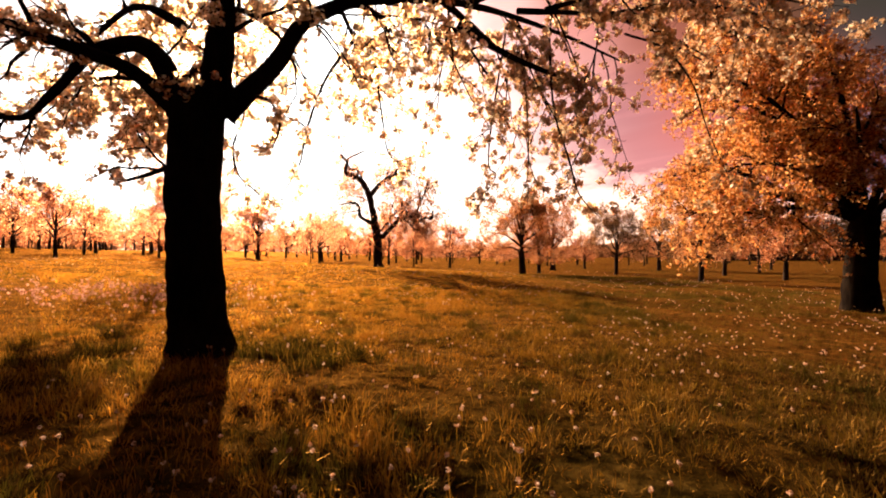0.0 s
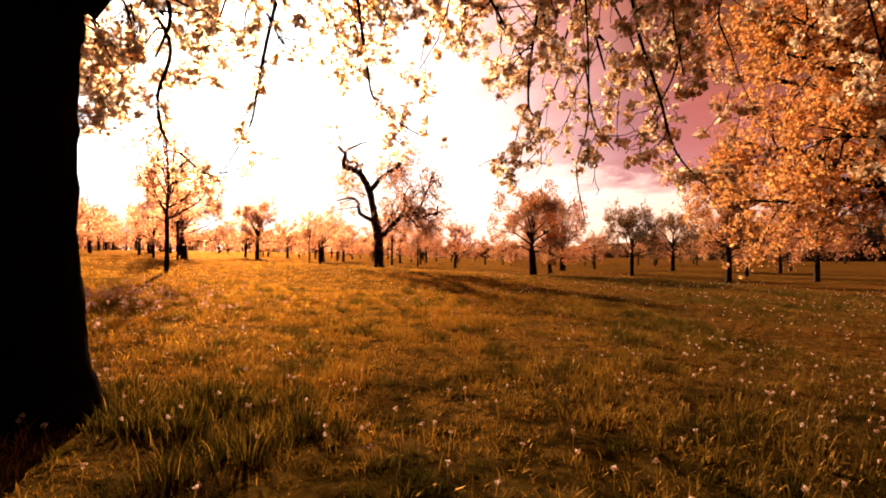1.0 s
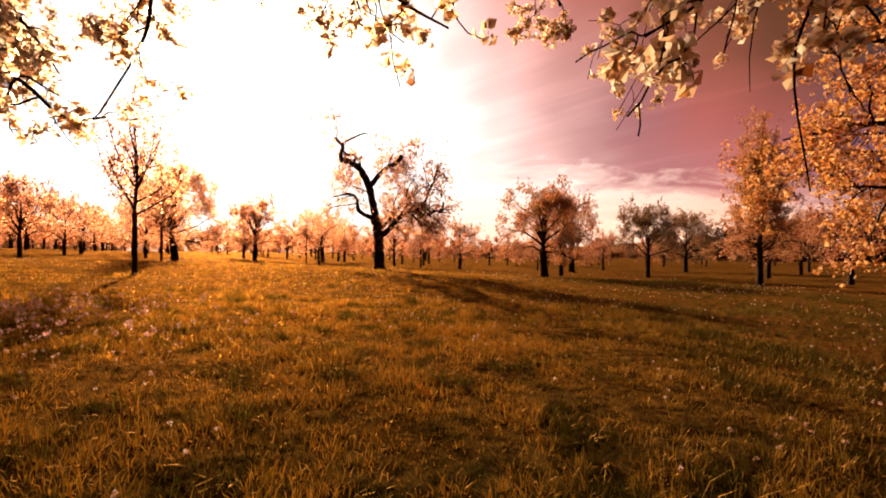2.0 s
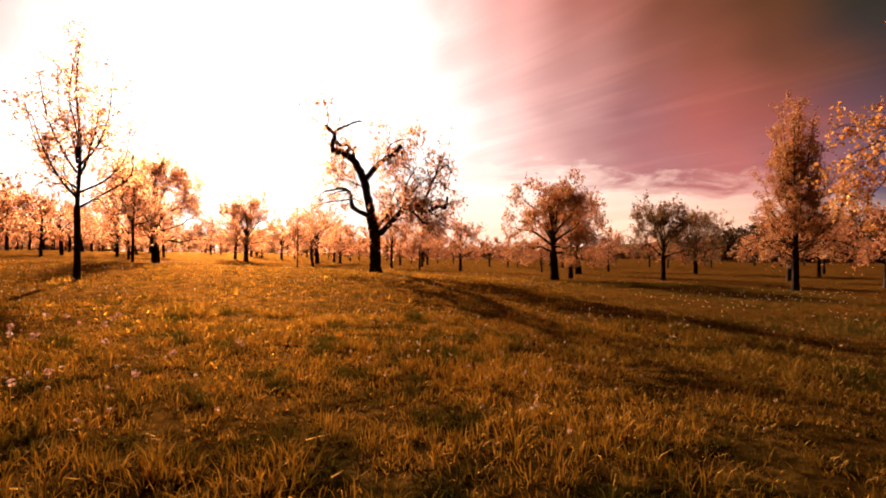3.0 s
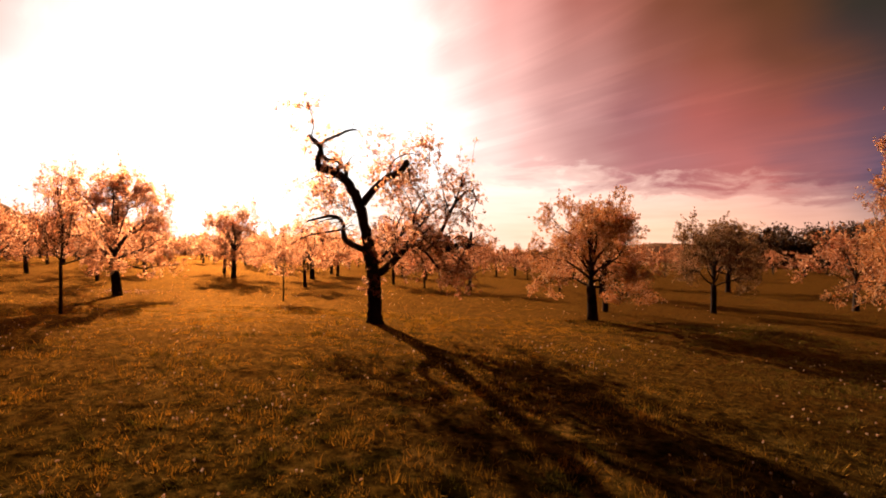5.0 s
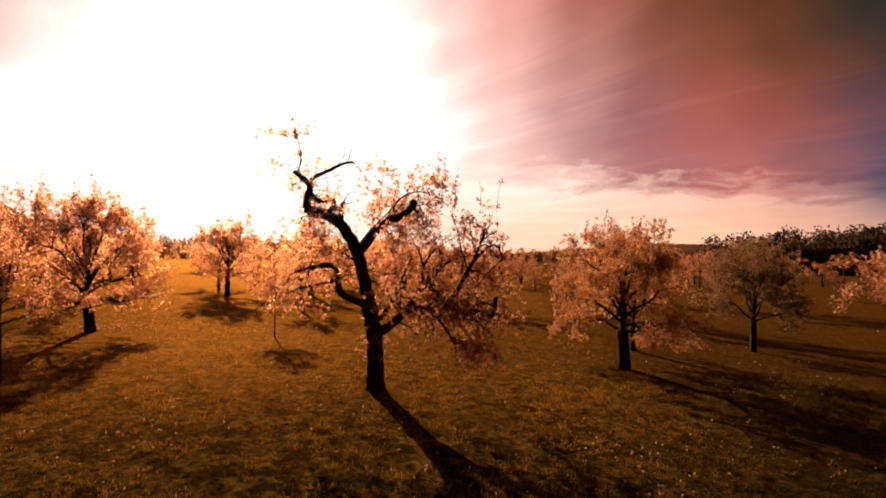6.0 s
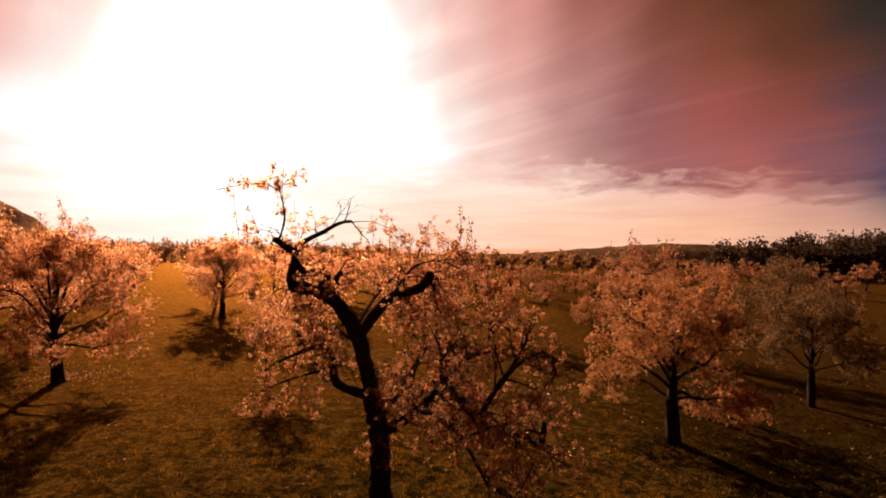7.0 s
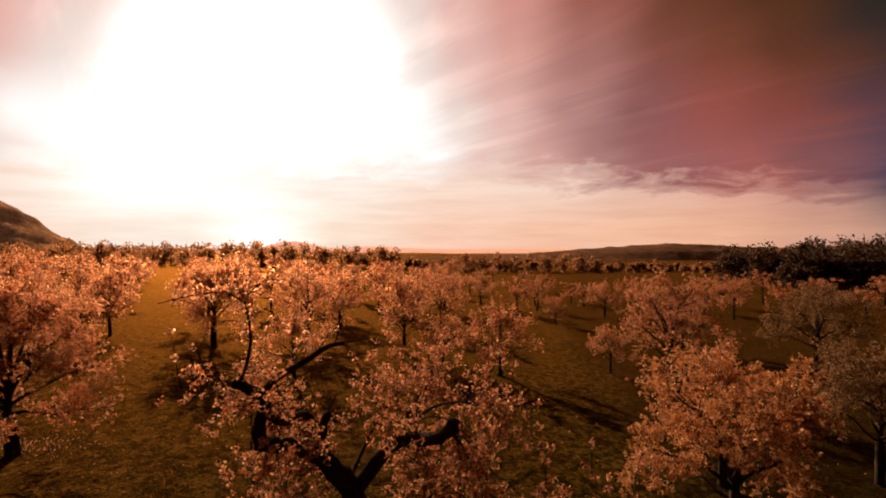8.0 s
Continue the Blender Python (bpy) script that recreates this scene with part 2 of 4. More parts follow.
def wooded_material(name, a, b_, scale, haze_glow=0.0):
    m, t = material(name)
    n1 = noise_fac(t, scale, 8.0, 0.75)
    n2 = noise_fac(t, scale * 0.12, 4.0)
    fac = wire(t, "ShaderNodeMixRGB", [(0, 0.35), (1, n1), (2, n2)]).outputs[0]
    c = ramp(t, fac, [(0.35, a), (0.65, b_)]).outputs[0]
    bump = wire(t, "ShaderNodeBump", [("Strength", 1.0), ("Distance", 6.0), ("Height", n1)])
    b = wire(t, "ShaderNodeBsdfPrincipled", [("Base Color", c), ("Roughness", 1.0), ("Normal", bump.outputs[0]), ("Specular IOR Level", 0.0), ("Emission Color", c), ("Emission Strength", haze_glow)])
    wire(t, "ShaderNodeOutputMaterial", [(0, b.outputs[0])])
    return m


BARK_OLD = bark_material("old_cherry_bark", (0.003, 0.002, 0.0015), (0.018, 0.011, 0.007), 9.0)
BARK = bark_material("fruit_tree_bark", (0.010, 0.007, 0.005), (0.065, 0.040, 0.028), 6.0)
PETAL_GOLD = leafy_material("golden_blossom", [(0.0, (0.34, 0.16, 0.065)), (0.25, (0.56, 0.33, 0.17)), (0.65, (0.72, 0.51, 0.33)), (1.0, (0.86, 0.73, 0.58))], 0.80, (1.0, 0.92, 0.80), forward=0.6)
PETAL_ORANGE = leafy_material("orange_blossom", [(0.0, (0.16, 0.058, 0.016)), (0.35, (0.50, 0.205, 0.060)), (0.7, (0.72, 0.34, 0.12)), (1.0, (0.88, 0.57, 0.31))], 0.70, (1.0, 0.84, 0.56), forward=0.5)
PETAL_PINK = leafy_material("pink_blossom", [(0.0, (0.16, 0.048, 0.018)), (0.25, (0.42, 0.148, 0.062)), (0.62, (0.61, 0.245, 0.115)), (1.0, (0.83, 0.51, 0.33))], 0.76, (1.0, 0.90, 0.74), forward=0.62)
PETAL_CREAM = leafy_material("cream_blossom", [(0.0, (0.15, 0.050, 0.013)), (0.3, (0.43, 0.160, 0.050)), (0.7, (0.64, 0.27, 0.105)), (0.85, (0.76, 0.42, 0.22)), (1.0, (0.90, 0.68, 0.48))], 0.72, (1.0, 0.87, 0.66), forward=0.56)
PETAL_FAR = leafy_material("far_blossom", [(0.0, (0.19, 0.060, 0.022)), (0.3, (0.45, 0.168, 0.072)), (0.7, (0.64, 0.275, 0.135)), (1.0, (0.84, 0.51, 0.33))], 0.78, (1.0, 0.90, 0.74), forward=0.65)
# rust tone darkened further: dimness of the view's right side put into the petals
PETAL_RUST_DIM = leafy_material("rusty_dimmed_blossom", [(0.0, (0.05, 0.026, 0.010)), (0.4, (0.19, 0.088, 0.034)), (0.75, (0.36, 0.17, 0.070)), (1.0, (0.66, 0.43, 0.26))], 0.68, (1.0, 0.87, 0.64), forward=0.6)
LEAF_LINE = leafy_material("hedgerow_leaf", [(0.0, (0.14, 0.060, 0.025)), (0.6, (0.30, 0.135, 0.060)), (1.0, (0.46, 0.22, 0.105))], 0.66, (1.0, 0.85, 0.65), forward=0.3)
LEAF_WOOD = leafy_material("woodland_leaf", [(0.0, (0.012, 0.006, 0.003)), (0.6, (0.048, 0.022, 0.009)), (1.0, (0.11, 0.052, 0.021))], 0.5, (1.0, 0.8, 0.55), forward=0.3)
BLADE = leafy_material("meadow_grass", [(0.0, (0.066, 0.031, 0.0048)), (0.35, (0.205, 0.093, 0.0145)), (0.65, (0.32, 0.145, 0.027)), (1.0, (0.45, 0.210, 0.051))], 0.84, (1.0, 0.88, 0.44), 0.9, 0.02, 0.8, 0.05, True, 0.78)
FLOWER = leafy_material("meadow_flower", [(0.0, (0.24, 0.10, 0.05)), (0.5, (0.38, 0.20, 0.11)), (1.0, (0.64, 0.46, 0.35))], 0.4, (1.0, 0.9, 0.8))
PETAL_PALE = leafy_material("pale_pink_flower", [(0.0, (0.28, 0.11, 0.075)), (0.5, (0.44, 0.22, 0.16)), (1.0, (0.62, 0.40, 0.32))], 0.5, (1.0, 0.85, 0.75))
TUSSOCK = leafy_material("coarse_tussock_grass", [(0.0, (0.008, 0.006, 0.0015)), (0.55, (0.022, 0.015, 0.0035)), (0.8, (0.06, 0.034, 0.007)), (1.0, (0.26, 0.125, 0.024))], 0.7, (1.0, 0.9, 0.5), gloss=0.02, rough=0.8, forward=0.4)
SOIL = ground_material()
# the left and far hills give off a little light, painting haze over them
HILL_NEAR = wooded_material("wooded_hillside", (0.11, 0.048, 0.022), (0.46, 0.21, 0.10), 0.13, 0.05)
HILL_FAR = wooded_material("haze_glow_hills", (0.42, 0.20, 0.135), (0.50, 0.25, 0.175), 0.01, 0.52)
HILL_DARK = wooded_material("dark_wooded_rise", (0.07, 0.032, 0.016), (0.20, 0.090, 0.045), 0.03)


# ---- building blocks ----
def land(x, y):
    """Height of the meadow: it falls gently ahead and to the right."""
    xs = 60 * np.tanh(np.asarray(x) / 60)
    ys = 180 * np.tanh(np.asarray(y) / 180)
    knoll = 0.467 * np.exp(-((np.asarray(x) + 8) / 12) ** 2 - ((np.asarray(y) - 24) / 9) ** 2)
    return 0.024 - 0.0309 * xs - 0.0226 * ys + 0.00049 * xs * xs + knoll


def from_arrays(name, verts, faces, mat, smooth=False):
    me = bpy.data.meshes.new(name)
    faces = np.asarray(faces, dtype=np.int32)
    n, k = faces.shape
    me.vertices.add(len(verts))
    me.vertices.foreach_set("co", np.asarray(verts, dtype=np.float32).ravel())
    me.loops.add(n * k)
    me.loops.foreach_set("vertex_index", faces.ravel())
    me.polygons.add(n)
    me.polygons.foreach_set("loop_start", np.arange(n, dtype=np.int32) * k)
    me.polygons.foreach_set("use_smooth", np.full(n, smooth))
    me.materials.append(mat)
    me.update(calc_edges=True)
    return me


class Wood:
    """Gathers tapered tubes into one mesh."""

    def __init__(self):
        self.v, self.f = [], []

    def tube(self, pts, radii, sides, knob=0.0, seed=0.0):
        base = len(self.v)
        side = Vector((1, 0, 0))
        for i, (p, r) in enumerate(zip(pts, radii)):
            d = (pts[min(i + 1, len(pts) - 1)] - pts[max(i - 1, 0)]).normalized()
            side = side - d * side.dot(d)
            if side.length < 1e-3:
                side = d.orthogonal()
            side.normalize()
            other = d.cross(side)
            for k in range(sides):
                a = 2 * math.pi * k / sides
                n = side * math.cos(a) + other * math.sin(a)
                rr = r
                if knob:
                    q = (p + n * r) * 5.0 + Vector((seed, 0, 0))
                    rr = r * (1 + knob * noise.noise(q) + 0.6 * knob * noise.noise(q * 2.7))
                self.v.append(p + n * rr)
        for i in range(len(pts) - 1):
            for k in range(sides):
                a, b = base + i * sides + k, base + i * sides + (k + 1) % sides
                self.f.append((a, b, b + sides, a + sides))
        tip = len(self.v)
        self.v.append(pts[-1] + (pts[-1] - pts[-2]).normalized() * radii[-1] * 0.5)
        last = base + (len(pts) - 1) * sides
        for k in range(sides):
            self.f.append((last + k, last + (k + 1) % sides, tip, tip))

    def mesh(self, name, mat):
        me = bpy.data.meshes.new(name)
        me.from_pydata([tuple(v) for v in self.v], [], [f if f[2] != f[3] else f[:3] for f in self.f])
        me.polygons.foreach_set("use_smooth", [True] * len(me.polygons))
        me.materials.append(mat)
        return me


def part(name, me, parent, label=""):
    ob = new(name, me)
    ob.parent = parent
    return tagged(ob, label) if label else ob


def smooth_line(pts, steps):
    """A Catmull-Rom line through pts."""
    pts = [Vector(p) for p in pts]
    ext = [pts[0] * 2 - pts[1]] + pts + [pts[-1] * 2 - pts[-2]]
    out = []
    for i in range(1, len(ext) - 2):
        a, b, c, d = ext[i - 1:i + 3]
        for s in range(steps):
            t = s / steps
            out.append(0.5 * ((2 * b) + (c - a) * t + (2 * a - 5 * b + 4 * c - d) * t * t + (3 * b - a - 3 * c + d) * t ** 3))
    return out + [pts[-1]]


def sprout(wood, buds, rng, path, radii, spec, level):
    """Grows side branches along a path, level by level; the outer ones carry buds."""
    s = spec[level]
    length = sum((path[i + 1] - path[i]).length for i in range(len(path) - 1))
    count = max(1, int(s["per_m"] * length + rng.random()))
    for _ in range(count):
        u = s["start"] + (1 - s["start"]) * rng.random()
        j = min(int(u * (len(path) - 1)), len(path) - 2)
        p = path[j].lerp(path[j + 1], u * (len(path) - 1) - j)
        r = radii[j]
        d = (path[j + 1] - path[j]).normalized()
        rand = Vector((rng.gauss(0, 1), rng.gauss(0, 1), rng.gauss(0, 1) * s.get("flat", 1.0)))
        rand = (rand - d * rand.dot(d)).normalized()
        way_ = (d * s["along"] + rand + Vector((0, 0, s["lift"]))).normalized()
        long_ = s["len"] * (1 - s.get("short", 0.35) * u) * rng.uniform(0.6, 1.25)
        segs = s["segs"]
        pts, q = [p], p
        for i in range(segs):
            way_ = (way_ + Vector((rng.gauss(0, 1), rng.gauss(0, 1), rng.gauss(0, 1))) * s["wob"] + Vector((0, 0, s["pull"]))).normalized()
            q = q + way_ * (long_ / segs)
            if q.z < s.get("floor", 0.5):
                q.z = s.get("floor", 0.5)
            pts.append(q)
        r0 = min(r * 0.7, s["r"]) * rng.uniform(0.8, 1.1)
        rr = [max(r0 * (1 - 0.8 * i / segs), s.get("rmin", 0.003)) for i in range(segs + 1)]
        wood.tube(pts, rr, s["sides"])
        if s["buds"]:
            for _ in range(int(s["buds"] * long_ + rng.random())):
                w = rng.random() ** 0.7 * segs
                i = min(int(w), segs - 1)
                buds.append(pts[i].lerp(pts[i + 1], w - i) + Vector((rng.gauss(0, 1), rng.gauss(0, 1), rng.gauss(0, 1))) * s["fuzz"])
        if level + 1 < len(spec):
            sprout(wood, buds, rng, pts, rr, spec, level + 1)


def petals(points, seed, k, spread, size, out=0.5):
    """k small folded petals about every point."""
    g = np.random.default_rng(seed)
    pts = np.array([tuple(p) for p in points])
    n = len(pts)
    u = g.normal(size=(n, k, 3))
    u /= np.linalg.norm(u, axis=2, keepdims=True)
    c = pts[:, None, :] + u * spread * g.uniform(0.35, 1.0, (n, k, 1))
    nrm = u * out + g.normal(size=(n, k, 3)) * 0.6
    nrm /= np.linalg.norm(nrm, axis=2, keepdims=True)
    a = np.cross(nrm, g.normal(size=(n, k, 3)))
    a /= np.linalg.norm(a, axis=2, keepdims=True)
    b = np.cross(nrm, a)
    s = size * g.uniform(0.6, 1.3, (n, k, 1))
    v = np.stack([c - a * s, c + b * s * 0.75 + nrm * s * 0.3, c + a * s, c - b * s * 0.75 + nrm * s * 0.3], axis=2).reshape(-1, 3)
    return v, np.arange(len(v)).reshape(-1, 4)


def crown(name, points, seed, k, spread, size, mat, parent, label="", every=1):
    v, f = petals(points[::every], seed, k, spread, size)
    return part(name, from_arrays(name, v, f, mat), parent, label)


def tree_root(name, x, y, label, group):
    e = new(name)
    e.empty_display_size = 0.3
    e.location = (x, y, float(land(x, y)) - 0.04)
    return tagged(e, label, "tree", group)


def radii_for(n, r0, r1, power=1.0):
    return [r0 + (r1 - r0) * (i / (n - 1)) ** power for i in range(n)]


# ---- large structure: ground, hills, woods ----
def build_ground():
    n = 150
    s = np.linspace(-1, 1, n)
    g = 4200 * np.sinh(7.5 * s) / np.sinh(7.5)
    X, Y = np.meshgrid(g, g + 12)
    Z = land(X, Y)
    bumps = np.array([noise.noise(Vector((x * 0.45, y * 0.45, 0))) * 0.045 + noise.noise(Vector((x * 0.06, y * 0.06, 5))) * 0.07
                      if abs(x) < 90 and abs(y) < 150 else 0.0 for x, y in zip(X.ravel(), Y.ravel())]).reshape(X.shape)
    far = np.clip((np.hypot(X, Y) - 260) / 800, 0, 1)
    Z = Z + bumps - far * 16
    v = np.stack([X, Y, Z], axis=2).reshape(-1, 3)
    i = np.arange(n * n).reshape(n, n)
    f = np.stack([i[:-1, :-1], i[:-1, 1:], i[1:, 1:], i[1:, :-1]], axis=2).reshape(-1, 4)
    ob = new("ground", from_arrays("ground", v, f, SOIL, True))
    tagged(ob, "sloping orchard meadow of dry golden orange grass", "ground", kind="structure")


def build_hill(name, label, mat, x0, x1, y0, depth, profile, rough, seed):
    """A ridge: a grid whose crest follows profile(x)."""
    nx, ny = 150, 26
    xs, vs = np.linspace(x0, x1, nx), np.linspace(0, 1, ny)
    v = []
    for b in vs:
        for x in xs:
            crest = profile(x)
            h = crest * math.sin(math.pi * min(b, 0.5)) if b <= 0.5 else crest * math.sin(math.pi * b)
            h += rough * noise.fractal(Vector((x * 0.03 + seed, b * depth * 0.03, seed)), 1.0, 2.0, 4) * (0.2 + math.sin(math.pi * b))
            v.append((x, y0 + depth * b, -22 + h))
    i = np.arange(nx * ny).reshape(ny, nx)
    f = np.stack([i[:-1, :-1], i[:-1, 1:], i[1:, 1:], i[1:, :-1]], axis=2).reshape(-1, 4)
    ob = new(name, from_arrays(name, v, f, mat, True))
    tagged(ob, label, "hill", kind="structure")


def bell(x, c, w):
    return math.exp(-((x - c) / w) ** 2)


def build_woods(name, label, spots, seed, lobes, quads, quad, leaf):
    rng = random.Random(seed)
    g = np.random.default_rng(seed)
    wood, pts, rest = Wood(), [], []
    for x, y, h in spots:
        z = float(land(x, y)) - 0.5
        w = max(h * rng.uniform(0.30, 0.46), 3.0)
        wood.tube([Vector((x, y, z)), Vector((x + rng.gauss(0, .3), y, z + h * 0.5)), Vector((x + rng.gauss(0, .5), y, z + h * 0.85))], [h * .022, h * .015, h * .005], 5)
        for _ in range(lobes):
            d = Vector((rng.gauss(0, 1), rng.gauss(0, 1), rng.gauss(0, 1))).normalized() * rng.random() ** 0.4
            c = Vector((x + d.x * w * 0.8, y + d.y * w * 0.8, z + h * (0.43 + 0.42 * d.z)))
            pts.append((c, max(h * rng.uniform(0.10, 0.19), 1.0)))
    for c, s in pts:
        u = g.normal(size=(quads, 3))
        u /= np.linalg.norm(u, axis=1, keepdims=True)
        rest.append(np.array(c)[None, :] + u * s * g.uniform(0.65, 1.18, (quads, 1)))
    v, f = petals(np.concatenate(rest), seed, 1, 0.05, quad)
    root = tagged(new(name), label, "woodland", kind="stuff")
    part("trunks", wood.mesh("trunks", BARK), root)
    part("foliage", from_arrays("foliage", v, f, leaf), root)


build_ground()
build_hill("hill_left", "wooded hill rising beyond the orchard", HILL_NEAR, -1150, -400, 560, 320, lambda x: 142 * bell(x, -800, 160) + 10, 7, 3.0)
build_hill("hill_far", "low far hills with warm evening haze painted as a glow", HILL_FAR, -3600, 3600, 2900, 700,
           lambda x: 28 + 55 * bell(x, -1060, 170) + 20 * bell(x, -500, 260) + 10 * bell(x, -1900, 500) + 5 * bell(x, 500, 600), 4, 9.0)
build_hill("hill_right", "low dark wooded rise behind the fields", HILL_DARK, -150, 1700, 1150, 300, lambda x: 8 + 18 * min(1, max(0, (x - 60) / 330)) + 18 * bell(x, 640, 210) + 16 * bell(x, 1250, 300), 3, 15.0)
wr = random.Random(41)
build_woods("woods_right", "dark mixed woodland edge beyond the orchard",
            [(x + wr.uniform(-1.5, 1.5), 150 + 16 * (i % 3) + wr.uniform(-5, 5) - 0.12 * (x - 110), wr.uniform(11.0, 17.0) + min(7.0, 0.10 * max(0, x - 112))) for i, x in enumerate([97 + i * 1.8 for i in range(106)])], 5, 18, 72, 0.42, LEAF_WOOD)


def line_height(x):
    """Tall wood on one side, low scrub in the gap, round hedge trees beyond."""
    if x < -26:
        return wr.uniform(11.0, 15.0)
    if x < -4:
        return wr.uniform(5.5, 8.0)
    return wr.uniform(7.5, 12.0) if x < 78 else wr.uniform(3.5, 6.0)


build_woods("tree_line", "brown line of trees along the far field edge",
            [(x + wr.uniform(-2, 2), 250 + 0.10 * x + 12 * (i % 3) + wr.uniform(-4, 4), line_height(x)) for i, x in enumerate([-335 + i * 2.8 for i in range(188)])], 6, 12, 34, 0.58, LEAF_LINE)


# ---- the orchard trees ----
ORCHARD = "blossoming orchard trees"


def limb_part(root, rng, buds, line, r0, r1, spec, bark, sides=9, steps=4, knob=0.12, name="limb", power=0.8, level=0):
    """One main limb with all its side branches, as one part."""
    w = Wood()
    path = smooth_line(line, steps)
    rad = radii_for(len(path), r0, r1, power)
    w.tube(path, rad, sides, knob, rng.uniform(0, 50))
    sprout(w, buds, rng, path, rad, spec, level)
    return part(name, w.mesh(name, bark), root)


def trunk_part(root, rng, line, r0, r1, bark, sides=14, steps=6, knob=0.12, flare=1.5):
    w = Wood()
    path = smooth_line(line, steps)
    rad = radii_for(len(path), r0, r1, 0.9)
    h0 = path[0].z
    rad = [r * (1 + (flare - 1) * math.exp(-(p.z - h0) / (0.9 * r0))) for p, r in zip(path, rad)]
    w.tube(path, rad, sides, knob, rng.uniform(0, 50))
    return part("trunk", w.mesh("trunk", bark), root)


def spec_of(l1, l2, l3, n1, n2, n3, lift=0.3, pull=0.05, buds=(0, 6, 12), fuzz=0.06, r=(0.05, 0.02, 0.008), wob=0.22, start=0.15, flat=1.0, floor=0.6, levels=3):
    base = dict(along=0.8, wob=wob, fuzz=fuzz, flat=flat, floor=floor)
    return [dict(base, per_m=n1, len=l1, lift=lift, pull=pull, buds=buds[0], segs=6 if levels > 2 else 4, sides=5 if levels > 2 else 3, r=r[0], start=start),
            dict(base, per_m=n2, len=l2, lift=lift * 0.7, pull=pull, buds=buds[1], segs=4 if levels > 2 else 2, sides=4 if levels > 2 else 3, r=r[1], start=0.1),
            dict(base, per_m=n3, len=l3, lift=lift * 0.5, pull=pull * 0.6, buds=buds[2], segs=3, sides=3, r=r[2], start=0.1)][:levels]


def shoots_part(root, rng, buds, count, long_, bark, top_share=0.35, per_m=22, fuzz=0.035):
    """Straight young shoots that stand up out of the top of a crown, set with buds."""
    spots = sorted(buds, key=lambda p: -p.z)[:max(1, int(len(buds) * top_share))]
    w = Wood()
    for _ in range(count):
        p = rng.choice(spots)
        d = Vector((rng.gauss(0, 0.22), rng.gauss(0, 0.22), 1)).normalized()
        n = long_ * rng.uniform(0.45, 1.2)
        pts = [p - d * 0.15, p + d * n * 0.45, p + d * n + Vector((rng.gauss(0, .04), rng.gauss(0, .04), 0))]
        w.tube(pts, [0.008, 0.006, 0.003], 3)
        for _ in range(int(n * per_m)):
            buds.append(p + d * n * rng.random() ** 1.2 + Vector((rng.gauss(0, 1), rng.gauss(0, 1), rng.gauss(0, 1))) * fuzz)
    return tagged(part("new_growth", w.mesh("new_growth", bark), root), kind="stuff")


